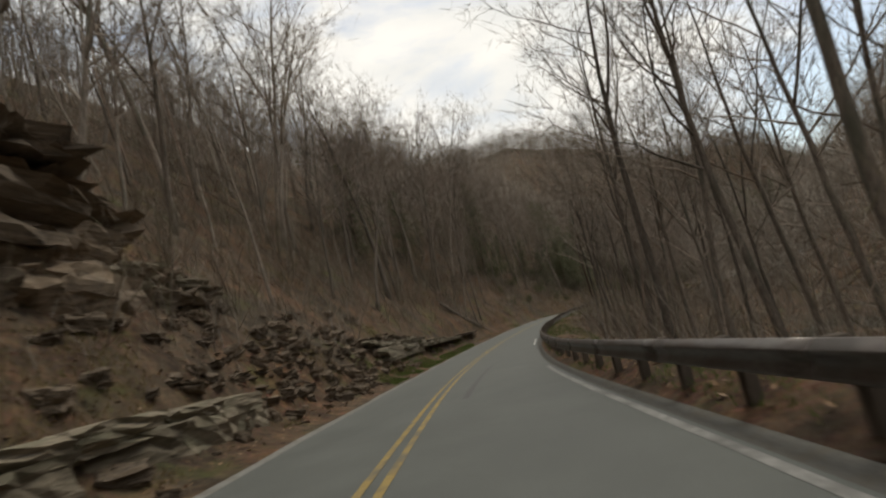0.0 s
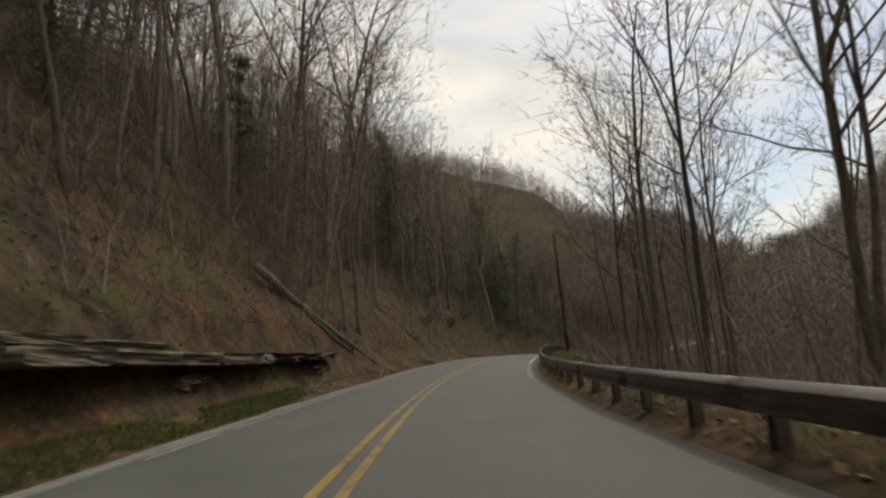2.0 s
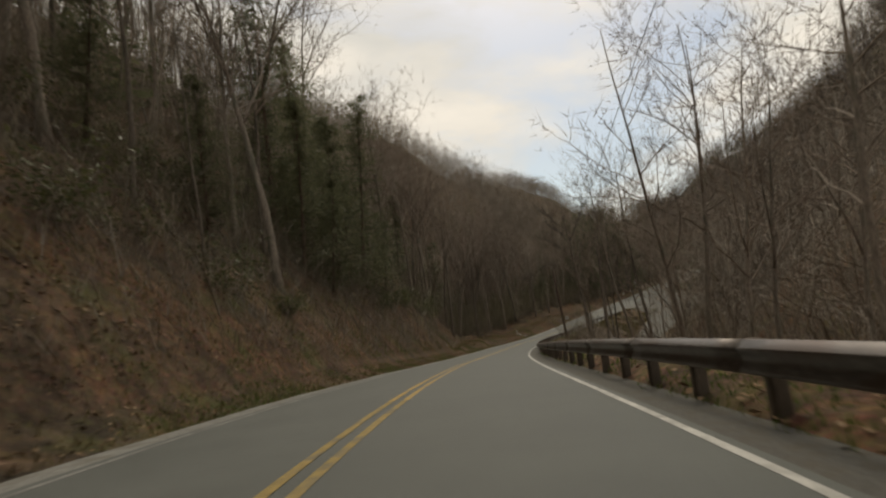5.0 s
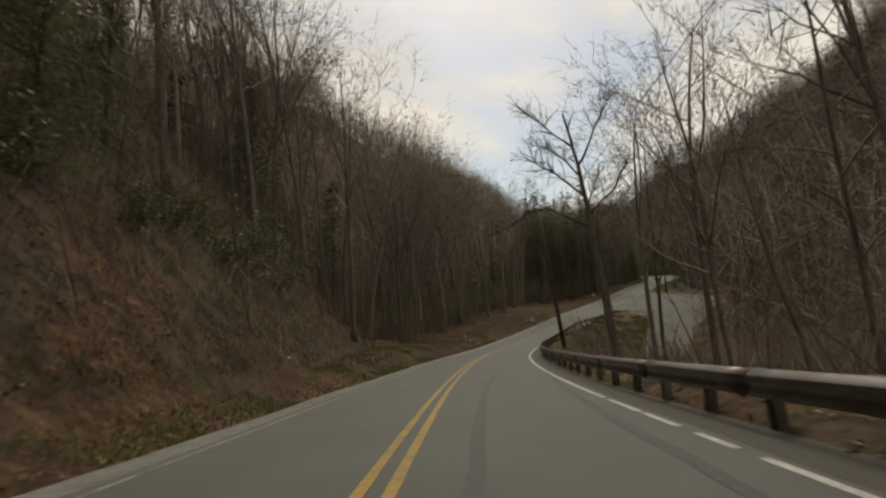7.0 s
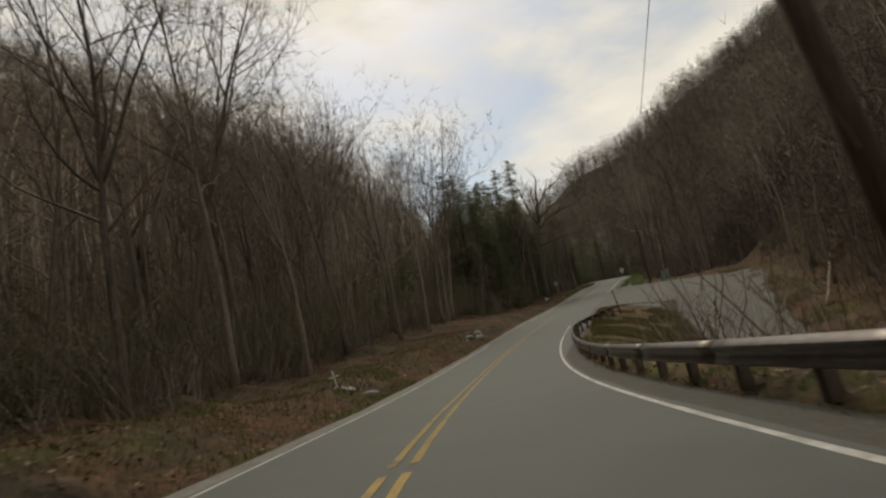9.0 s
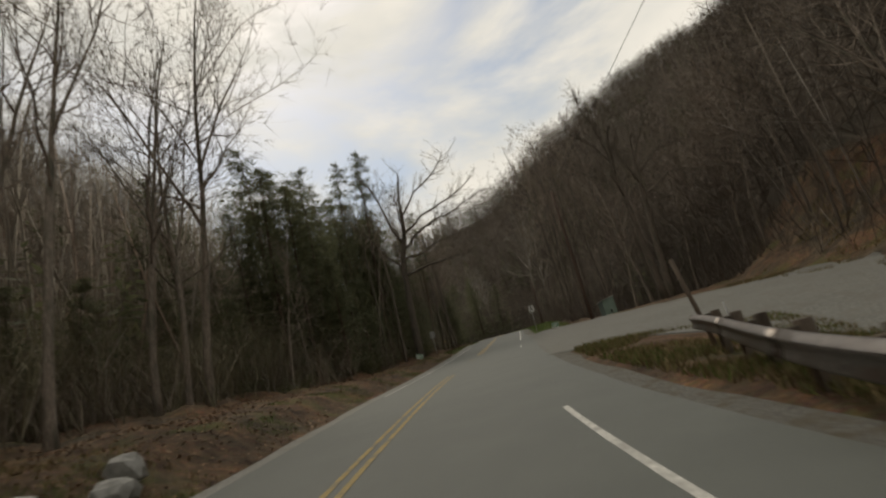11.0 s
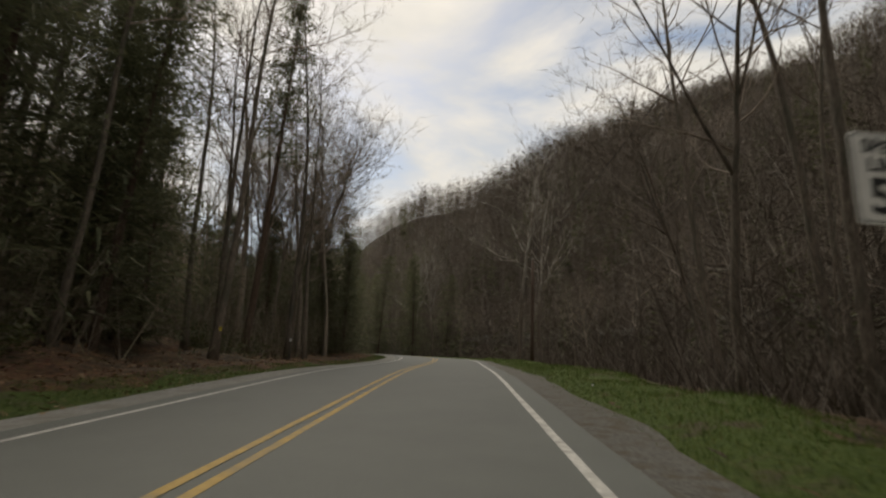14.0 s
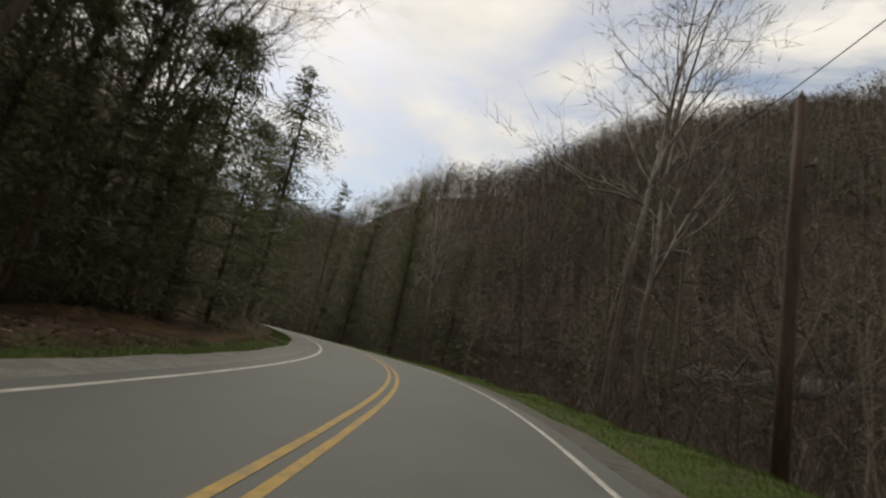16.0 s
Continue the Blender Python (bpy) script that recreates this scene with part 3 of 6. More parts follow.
# ---- gravel lot at the side road ----
def lot_mesh():
    s = np.arange(210, 278.1, 1.0)
    inner = key(s, (210, 13.2), (222, 12.8), (230, 12.6), (235, 12.0), (238, 10.4), (240, 7.6), (241.5, 5.0), (243, 4.2), (278, 3.8)) + wob(s, 1.4, 0.12)
    outer = key(s, (210, 17.2), (222, 18.3), (236, 20.0), (246, 22.0), (251, 22.2), (256, 20.2), (262, 16.2), (267, 12.0), (272, 8.6), (276, 6.0), (278, 4.6)) + wob(s, 1.7, 0.35)
    outer = np.maximum(outer, inner + 0.1)
    u = np.r_[0, np.linspace(0, 1, 26), 1]
    rg = inner[:, None] * (1 - u) + outer[:, None] * u
    sg = np.repeat(s[:, None], len(u), 1)
    edge = surface(sg, rg) - 0.006
    w = step(rg, 4.2, 5.2)
    z = np.maximum(edge * (1 - w) + (height(sg, rg) + 0.06) * w, height(sg, rg) + 0.05)
    z[:, [0, -1]] -= 0.5
    v = np.concatenate([plan(sg, rg), z[..., None]], -1).reshape(-1, 3)
    m = len(u)
    i, j = np.meshgrid(np.arange(len(s) - 1), np.arange(m - 1), indexing="ij")
    q = (i * m + j).ravel()
    return Soup().add(v, np.stack([q, q + 1, q + m + 1, q + m], 1)[:, ::-1].copy()).mesh("pavement_lot", M_LOT, True)


LANE_S = np.arange(322, 402, 2.0)
LANE_P = np.concatenate([plan(LANE_S, np.full(len(LANE_S), 41.6)), (height(LANE_S, np.full(len(LANE_S), 41.6)) + 0.25)[:, None]], 1)
LANE_P[:, 2] = np.convolve(np.pad(LANE_P[:, 2], 5, "edge"), np.ones(11) / 11, "valid")
lane = Soup().add(*sweep([(-1.5, 0.0), (1.5, 0.0), (1.9, -1.2), (-1.9, -3.0)], LANE_P, np.concatenate([at(RIGHT_FAR, LANE_S), 0 * LANE_S[:, None]], 1), np.tile([0, 0, 1.0], (len(LANE_S), 1)))).mesh("pavement_lane", M_LOT)
tagged(part("pavement_lane", lane), "pale gravel lane cut along the far side of the valley", "lane", kind="structure")
tagged(part("pavement_lot", lot_mesh()), "pale worn gravel lot where a side road joins", "lot", kind="structure")
creek = part("water", sheet("water", np.arange(-100, 200, 2.0), np.arange(17, 27, 1.0), M_WATER, z=lambda s, r: at(Z_FAR, s) - 3.75))
tagged(creek, "shallow grey-green creek below the road", "water", kind="structure")

# ---- guardrail ----
RAIL_R, RAIL_END = 4.12, 232.0
W_FACE = [(0.035, 0.146), (0.012, 0.158), (-0.012, 0.154), (-0.082, 0.088), (-0.092, 0.074), (-0.090, 0.056), (-0.062, 0.022), (-0.056, -0.030), (-0.068, -0.070), (-0.090, -0.108), (-0.086, -0.138), (-0.03, -0.158)]
W_BEAM = W_FACE + [(a + 0.014, b * 0.97) for a, b in W_FACE[::-1]]


def rail_offset(s):
    s = np.asarray(s, float)
    return key(s, (0, 3.86), (70, 3.95), (118, 4.0), (145, 4.02), (190, RAIL_R)) + 2.83 * step(s, 216, 234) ** 1.5


def rail_height(s):
    return key(s, (0, 0.650), (67, 0.600), (118, 0.580), (145, 0.525), (186, 0.530), (215, 0.540))


def guardrail():
    g = thing("guardrail", Matrix.Identity(4), "rusty brown steel beam guardrail on timber posts beside the road", "guardrail")
    s = -30.0
    rng = random.Random(5)
    post = {}
    for q in range(3):
        sp = Soup()
        v, f = box(0.15, 0.16, 1.73, (0, 0, -0.95), 0.012, 0.006, rng)
        post[q] = sp.add(v, f).mesh("post", M_POST)
    block = Soup().add(*box(0.13, 0.17, 0.33, (0, 0, 0), 0.012)).mesh("blockout", M_POST)
    bolt = Soup().add(*tube([(0, 0, 0), (-0.02, 0, 0)], [0.022, 0.018], 6)).mesh("bolt", M_STEEL)
    while s < RAIL_END:
        e = min(s + 3.81, RAIL_END)
        t = np.linspace(s, e + 0.12, 7)
        r = rail_offset(t)
        p = np.concatenate([plan(t, r), (surface(t, 4.3 + 0 * t) + rail_height(t) + wob(t, 9.0, 0.012))[:, None]], 1)
        c = p.mean(0)
        u = np.concatenate([at(RIGHT, t), 0 * t[:, None]], 1)
        w = np.tile([0, 0, 1.0], (len(t), 1))
        part("rail_panel", Soup().add(*sweep(W_BEAM, p - c, u, w)).mesh("rail_panel", M_STEEL), g, m=pose(*c))
        for q in (0.0, 1.905):
            if s + q > RAIL_END:
                continue
            x, y = plan(s + q, rail_offset(s + q) + 0.22)
            z = float(surface(s + q, 4.3)) + 0.0
            turn = math.degrees(math.atan2(*at(RIGHT, s + q)[::-1]))
            part("post", post[rng.randrange(3)], g, m=pose(x, y, z + float(rail_height(s + q)) - float(key(s, (204, 0.75), (214, 0.60))) + rng.random() * 0.05, rng.uniform(-2, 2), rng.uniform(-2, 2), turn))
            x, y = plan(s + q, rail_offset(s + q) + 0.075)
            part("blockout", block, g, m=pose(x, y, z + float(rail_height(s + q)) - 0.17, 0, 0, turn))
            x, y = plan(s + q, rail_offset(s + q) - 0.008)
            part("bolt", bolt, g, m=pose(x, y, z + float(rail_height(s + q)), 0, 0, turn))
        s += 3.81


guardrail()


# ---- trees ----
def limb(rng, p, d, length, r0, r1, segs, wander, rise):
    """A bent branch: its points and radii."""
    pts, rad = [p.copy()], [r0]
    d = d / np.linalg.norm(d)
    for i in range(segs):
        d = d + rng.normal(0, wander, 3) + np.array([0, 0, rise])
        d /= np.linalg.norm(d)
        p = p + d * length / segs
        pts.append(p.copy())
        rad.append(r0 + (r1 - r0) * (i + 1) / segs)
    return np.array(pts), np.array(rad)


def bare_tree(seed, h=17.0, girth=0.17, spread=0.5, lean=0.0, low=0.35, limbs=15, fine=1.0, forks=1):
    """A leafless tree: the trunk's mesh pieces and the crown's."""
    rng = np.random.default_rng(seed)
    trunk, crown, fine_twigs, ribbons = Soup(), Soup(), [], []
    pts, rad = limb(rng, np.zeros(3) - [0, 0, 0.4], np.array([lean, 0, 1.0]), h * 0.97, girth, girth * 0.14, 14, 0.035, 0.02)
    rad[0] *= 1.5
    trunk.add(*tube(pts, rad, 8))
    leaders = [(pts, rad)]
    for _ in range(forks):
        i = rng.integers(6, 9)
        a = rng.uniform(0, 2 * np.pi)
        fp, fr = limb(rng, pts[i], np.array([np.cos(a) * 0.42, np.sin(a) * 0.42, 1.0]), h * rng.uniform(0.36, 0.48), rad[i] * 0.75, girth * 0.10, 9, 0.06, 0.03)
        trunk.add(*tube(fp, fr, 6))
        leaders.append((fp, fr))
    for lp, lr in leaders:
        n = limbs if lp is pts else limbs // 2
        for q in range(n):
            u = low + (0.97 - low) * (q + rng.random()) / n if lp is pts else rng.uniform(0.15, 0.97)
            i = u * (len(lp) - 1)
            k = int(i)
            b = lp[k] + (lp[min(k + 1, len(lp) - 1)] - lp[k]) * (i - k)
            a = rng.uniform(0, 2 * np.pi)
            up = rng.uniform(0.45, 1.35)
            ln = h * spread * rng.uniform(0.35, 0.75) * (1.15 - 0.75 * max(0, u - low))
            r0 = min(lr[k] * 0.55, 0.012 + ln * 0.011)
            bp, br = limb(rng, b, np.array([np.cos(a), np.sin(a), up]), ln, r0, 0.010, 6, 0.17, 0.075)
            crown.add(*tube(bp, br, 3, False))
            for t in range(int((5 + ln * 1.5) * fine)):
                j = rng.integers(2, len(bp))
                dd = bp[j] - bp[j - 1]
                dd = dd / np.linalg.norm(dd) + rng.normal(0, 0.55, 3) + [0, 0, 0.42]
                tl = ln * rng.uniform(0.18, 0.45)
                tp, tr = limb(rng, bp[j], dd, tl, min(br[j] * 0.6, 0.016), 0.004, 2, 0.2, 0.03)
                side = np.cross(tp[2] - tp[0], rng.normal(0, 1, 3))
                side /= np.linalg.norm(side) + 1e-9
                ribbons.append([tp[0] - side * tr[0], tp[0] + side * tr[0], tp[1] + side * tr[1], tp[1] - side * tr[1]])
                fine_twigs.append([tp[1] - side * tr[1], tp[1] + side * tr[1], tp[2]])
                for _ in range(5):
                    e = rng.integers(1, len(tp))
                    d3 = tp[e] - tp[e - 1]
                    d3 = d3 / np.linalg.norm(d3) + rng.normal(0, 0.55, 3)
                    d3 = d3 / np.linalg.norm(d3) * tl * rng.uniform(0.35, 0.75)
                    w = np.cross(d3, rng.normal(0, 1, 3))
                    w *= 0.0115 / np.linalg.norm(w)
                    fine_twigs.append([tp[e] - w, tp[e] + w, tp[e] + d3])
    q = np.array(fine_twigs).reshape(-1, 3)
    crown.add(q, np.arange(len(q)).reshape(-1, 3))
    q = np.array(ribbons).reshape(-1, 3)
    crown.add(q, np.arange(len(q)).reshape(-1, 4))
    return trunk, crown


def conifer(seed, h=18.0, girth=0.2, width=0.19, low=0.12, tiers=34, ragged=0.35):
    """A hemlock or pine: trunk, and a crown of drooping needle sprays."""
    rng = np.random.default_rng(seed)
    trunk, crown = Soup(), Soup()
    pts, rad = limb(rng, np.array([0, 0, -0.4]), np.array([0, 0, 1.0]), h, girth, 0.02, 12, 0.012, 0.02)
    trunk.add(*tube(pts, rad, 8))
    tris = []
    for t in range(tiers):
        u = low + (1 - low) * (t + rng.random()) / tiers
        k = min(int(u * 12), 11)
        b = pts[k] + (pts[k + 1] - pts[k]) * (u * 12 - k)
        reach = h * width * 0.92 * (1 - u) ** 0.52 * rng.uniform(1 - ragged, 1 + ragged) + 0.35
        for a in rng.uniform(0, 2 * np.pi, rng.integers(4, 7)):
            if rng.random() < 0.12:
                continue
            d = np.array([np.cos(a), np.sin(a), rng.uniform(-0.05, 0.35)])
            bp, br = limb(rng, b, d, reach * rng.uniform(0.65, 1.1), 0.02 + 0.008 * reach, 0.006, 4, 0.07, -0.05)
            stick = np.cross(bp[-1] - bp[0], [0, 0, 1.0])
            stick /= np.linalg.norm(stick) + 1e-9
            tris.append([bp[0] - stick * br[0], bp[0] + stick * br[0], bp[2]])
            tris.append([bp[0] - [0, 0, br[0]], bp[0] + [0, 0, br[0]], bp[3]])
            for i in range(1, len(bp)):
                for _ in range(9):
                    c = bp[i] + rng.normal(0, 0.15 + 0.06 * reach, 3) * [1, 1, 0.55]
                    s = rng.uniform(0.12, 0.36)
                    x = d * [1, 1, 0] + rng.normal(0, 0.5, 3)
                    x /= np.linalg.norm(x)
                    y = np.cross(x, [0, 0, 1.0]) + rng.normal(0, 0.3, 3)
                    y /= np.linalg.norm(y)
                    tris.append([c - x * s * 0.7 + y * s * 0.15, c - x * s * 0.6 - y * s * 0.15, c + x * s - [0, 0, 0.30 * s]])
    q = np.array(tris).reshape(-1, 3)
    crown.add(q, np.arange(len(q)).reshape(-1, 3))
    return trunk, crown


def laurel(seed, w=2.2, h=1.8, leaves=1150):
    """An evergreen shrub: stems and leaf clumps."""
    rng = np.random.default_rng(seed)
    stems, crown = Soup(), Soup()
    tips = []
    for _ in range(9):
        a = rng.uniform(0, 2 * np.pi)
        sp, sr = limb(rng, np.array([0, 0, -0.2]), np.array([np.cos(a) * 0.8, np.sin(a) * 0.8, 1.0]), h * rng.uniform(0.7, 1.1), 0.03, 0.008, 6, 0.16, 0.0)
        stems.add(*tube(sp, sr, 4, False))
        tips += list(sp[2:])
    tips = np.array(tips) * [w / 2.2, w / 2.2, 1]
    c = tips[rng.integers(0, len(tips), leaves)] + rng.normal(0, 0.30, (leaves, 3)) * [1, 1, 0.8]
    x = rng.normal(0, 1, (leaves, 3)) * [1, 1, 0.5]
    x /= np.linalg.norm(x, axis=1)[:, None]
    y = np.cross(x, rng.normal(0, 1, (leaves, 3)))
    y /= np.linalg.norm(y, axis=1)[:, None]
    s = rng.uniform(0.05, 0.115, leaves)[:, None]
    q = np.stack([c - x * s, c + y * s * 0.35, c + x * s, c - y * s * 0.35], 1).reshape(-1, 3)
    crown.add(q, np.arange(len(q)).reshape(-1, 4))
    return stems, crown


class Kind:
    """One tree model, whose meshes all its copies share."""

    def __init__(self, name, pair, bark, leaf, label, category, parts=("trunk", "crown"), group=""):
        self.name, self.label, self.category, self.parts, self.group = name, label, category, parts, group
        self.meshes = (pair[0].mesh(parts[0], bark, True), pair[1].mesh(parts[1], leaf))

    def put(self, s, r, size=1.0, turn=0.0, tilt=(0, 0), label=""):
        p = ground_point(s, r, -0.05)
        ob = thing(self.name, pose(*p, tilt[0], tilt[1], turn) @ Matrix.Diagonal((size, size, size, 1)), label or self.label, self.category, self.group)
        for n, me in zip(self.parts, self.meshes):
            part(n, me, ob)
        return ob


BARE = "tall leafless grey-brown hardwood tree on the slope"
BARE_KINDS = [Kind(("bare_tree", "slender_tree", "forked_tree", "slender_tree", "bare_tree", "sapling")[i], bare_tree(100 + i, h, g, sp, ln, lo, nb, fi, fk), M_BARK, M_TWIG, lb, "tree", group="leafless roadside trees")
              for i, (h, g, sp, ln, lo, nb, fi, fk, lb) in enumerate([
                  (19, 0.17, 0.42, 0.05, 0.45, 13, 0.9, 1, BARE), (16, 0.13, 0.45, -0.08, 0.40, 13, 0.9, 1, "slender leafless hardwood tree with fine twigs"),
                  (21, 0.21, 0.45, 0.10, 0.42, 15, 0.9, 2, "large leafless hardwood tree with forked trunk"), (14, 0.10, 0.40, 0.12, 0.35, 12, 0.8, 0, "thin leaning leafless tree among the woods"),
                  (18, 0.15, 0.50, 0.0, 0.30, 15, 0.9, 2, "many-branched leafless tree beside the road"), (10, 0.065, 0.42, 0.06, 0.30, 11, 0.7, 0, "young leafless sapling in the understorey")])]
SYCAMORE = [Kind("sycamore", bare_tree(300 + i, h, 0.24, 0.42, 0.03, 0.42, 15, 0.9, 2), M_PALE, M_PALE, "tall leafless sycamore with pale upper bark", "tree") for i, h in enumerate((25, 22))]
HEMLOCK = [Kind("hemlock", conifer(400 + i, h, g, w, lo, t, rg), M_PINEBARK, M_NEEDLE, "dark green hemlock with drooping sprays", "conifer", group="evergreens in the woods")
           for i, (h, g, w, lo, t, rg) in enumerate([(19, 0.22, 0.25, 0.08, 40, 0.35), (13, 0.16, 0.27, 0.04, 32, 0.4), (24, 0.24, 0.15, 0.50, 26, 0.5)])]
SHRUB = [Kind("laurel_shrub", laurel(500 + i, w, h), M_TWIG, M_LAUREL, "evergreen laurel shrub on the leafy bank", "shrub", ("branchwork", "foliage"), "laurel shrubs")
         for i, (w, h) in enumerate([(2.4, 1.7), (3.2, 2.4)])]

rng = random.Random(21)
near_spots = []


def free(s, r, gap):
    p = plan(s, r)
    if any((p[0] - q[0]) ** 2 + (p[1] - q[1]) ** 2 < gap * gap for q in near_spots):
        return False
    near_spots.append(p)
    return True


def scatter(n, s0, s1, r0, r1, kinds, sizes=(0.8, 1.2), gap=2.2, tilt=5):
    made = tries = 0
    while made < n and tries < n * 30:
        tries += 1
        s, r = rng.uniform(s0, s1), rng.uniform(r0, r1)
        if 206 < s < 280 and 0 < r < 23.5:
            continue
        if free(s, r, gap):
            rng.choice(kinds).put(s, r, rng.uniform(*sizes), rng.uniform(0, 360), (rng.uniform(-tilt, tilt), rng.uniform(-tilt, tilt)))
            made += 1


# single trees that stand out
def crowned_tree(seed, rise, girth, boughs, reach=3.2, tip_of=None):
    """A bare tree from its stem's steps (elevation, length) and its boughs (height, azimuth, steps, radius); x points over the road."""
    rng = np.random.default_rng(seed)
    trunk, crown = Soup(), Soup()

    def path(start, az, steps, wander=0.10):
        """Points from a start through steps of (elevation in degrees, length)."""
        pts, p = [np.array(start, float)], np.array(start, float)
        for up, ln in steps:
            for _ in range(3):
                a = az + rng.normal(0, wander)
                e = radians(up) + rng.normal(0, wander)
                p = p + np.array([math.cos(a) * math.cos(e), math.sin(a) * math.cos(e), math.sin(e)]) * ln / 3
                pts.append(p.copy())
        return np.array(pts)

    def twigs(bp, n, reach, r0):
        for _ in range(n):
            i = int(rng.integers(len(bp) // 3, len(bp)))
            d = bp[i] - bp[i - 1]
            tp, tr = limb(rng, bp[i], d / np.linalg.norm(d) + rng.normal(0, 0.55, 3) + [0, 0, 0.25], rng.uniform(0.4, 1.0) * reach, r0, 0.010, 6, 0.22, 0.02)
            crown.add(*tube(tp, tr, 4, False))
            for _ in range(6):
                j = int(rng.integers(1, len(tp)))
                sp, sr = limb(rng, tp[j], tp[j] - tp[j - 1] + rng.normal(0, 0.28, 3), rng.uniform(0.5, 1.3), 0.013, 0.005, 3, 0.22, 0.02)
                crown.add(*tube(sp, sr, 3, False))

    stem = path((0, 0, -0.5), 0.0, rise, 0.03)
    trunk.add(*tube(stem, np.r_[girth * 1.3, np.linspace(girth, girth * 0.22, len(stem) - 1)], 10))
    twigs(stem, 24, reach * 0.95, 0.036)
    for h, az, steps, r0 in boughs:
        base = np.array([np.interp(h, stem[:, 2], stem[:, k]) for k in range(3)])
        bp = path(base, az, steps)
        trunk.add(*tube(bp, np.linspace(r0, 0.035, len(bp)), 7))
        twigs(bp, 22, reach, 0.036)
        if h == tip_of:
            tip = path(bp[-2], az + 0.1, [(62, 1.6), (24, 1.8), (30, 2.2)])
            trunk.add(*tube(tip, np.linspace(0.065, 0.02, len(tip)), 6))
            twigs(tip, 12, 1.9, 0.024)
    return trunk, crown


OAK_BOUGHS = [(9.2, 0.0, [(12, 3.0), (1, 3.0), (-2, 2.3)], 0.19), (11.0, 0.2, [(5, 2.2), (28, 2.4), (18, 3.0)], 0.14),
              (12.2, -0.2, [(38, 2.8), (20, 2.0), (3, 2.8), (16, 3.4)], 0.16), (14.0, 0.1, [(36, 2.8), (22, 2.6), (24, 2.2), (38, 3.4)], 0.15),
              (16.0, -0.1, [(48, 3.0), (35, 3.0), (45, 2.6)], 0.12), (12.8, 3.1, [(70, 4.0), (80, 3.0), (60, 2.6)], 0.15),
              (10.2, 3.5, [(40, 2.0), (62, 3.0), (50, 2.6)], 0.12), (11.6, 1.7, [(35, 3.0), (45, 3.0)], 0.12), (13.2, -1.5, [(40, 3.0), (30, 3.0)], 0.12)]
BANK_BOUGHS = [(10.6, 0.2, [(26, 3.6), (-4, 1.6), (-28, 3.0)], 0.10), (11.4, 3.0, [(42, 2.6), (50, 2.2)], 0.09), (13.0, 0.5, [(40, 3.0), (25, 2.4)], 0.10), (14.6, -0.6, [(45, 3.0), (40, 2.4)], 0.09),
               (15.5, 2.6, [(50, 3.0), (55, 2.2)], 0.09), (17.0, 0.0, [(52, 2.8), (45, 2.0)], 0.08), (12.2, -1.8, [(35, 2.8), (40, 2.2)], 0.09)]
OAK = Kind("oak_tree", crowned_tree(9, [(88, 5.2), (86, 5.6), (72, 4.0), (84, 3.6), (80, 3.4)], 0.40, OAK_BOUGHS, 3.2, 9.2), M_DARKBARK, M_DARKBARK, "massive leafless oak with long limbs over the road", "tree")
OAK.put(283.7, -8.1, 1.06, math.degrees(math.atan2(at(RIGHT, 283.7)[1], at(RIGHT, 283.7)[0])) + 5)
near_spots.append(plan(283.7, -8.1))
SYCAMORE[0].put(343.5, 10.8, 1.12, 20)
SYCAMORE[1].put(347, 15.2, 1.15, 140)
LEANER = [Kind("bare_tree", bare_tree(700 + i, h, g, 0.46, ln, 0.36, 12, 1.0, 1), M_DARKBARK, M_BARK, "tall leafless tree leaning over the guardrail", "tree", group="leafless roadside trees") for i, (h, g, ln) in enumerate(((20, 0.17, 0.02), (21, 0.20, 0.01), (18, 0.13, 0.05), (19, 0.15, 0.06)))]
STRAIGHT = [Kind("tall_tree", bare_tree(720 + i, h, g, 0.30, ln, 0.52, 12, 1.0, 0), M_DARKBARK, M_TWIG, "tall straight leafless hardwood with bare lower trunk", "tree", group="straight roadside trees") for i, (h, g, ln) in enumerate(((25, 0.17, 0.03), (23, 0.145, 0.0)))]


def toward_road(kind, s, r, size=1.0, swing=0.0):
    """A leaning tree set with its lean over the road."""
    t = at(RIGHT, s) * (1 if r < 0 else -1)
    near_spots.append(plan(s, r))
    kind.put(s, r, size, math.degrees(math.atan2(t[1], t[0])) + swing)


BIG_TREE = Kind("big_tree", crowned_tree(31, [(86, 6.0), (84, 5.0), (86, 5.0), (81, 4.5)], 0.34, BANK_BOUGHS, 2.6), M_DARKBARK, M_DARKBARK, "big leafless tree with a drooping limb behind the guardrail", "tree")
toward_road(BIG_TREE, 183.0, 9.6, 1.0, -8)
toward_road(LEANER[1], 181.6, 12.0, 1.05, -15)
toward_road(LEANER[0], 184.6, 13.2, 1.05, 25)
toward_road(BIG_TREE, 276.8, 18.6, 1.0, 160)
toward_road(BIG_TREE, 271.4, 16.6, 0.92, 60)
toward_road(LEANER[1], 166.0, 11.5, 0.95, 20)
for s, r, k, size in ((24, 7.4, 1, 1.0), (17, 8.6, 3, 1.05), (30, 8.0, 0, 1.0), (37, 9.4, 2, 1.1), (45, 8.2, 3, 0.95), (53, 8.6, 0, 1.0), (60, 7.6, 2, 1.1), (68, 8.0, 1, 1.0), (74, 9.4, 3, 1.05), (80, 8.3, 0, 1.0), (86, 10.0, 2, 1.1), (10, 7.6, 0, 1.1)):
    toward_road(LEANER[k], s, r + 1.3, size * 0.96, s * 23 % 70 - 35)
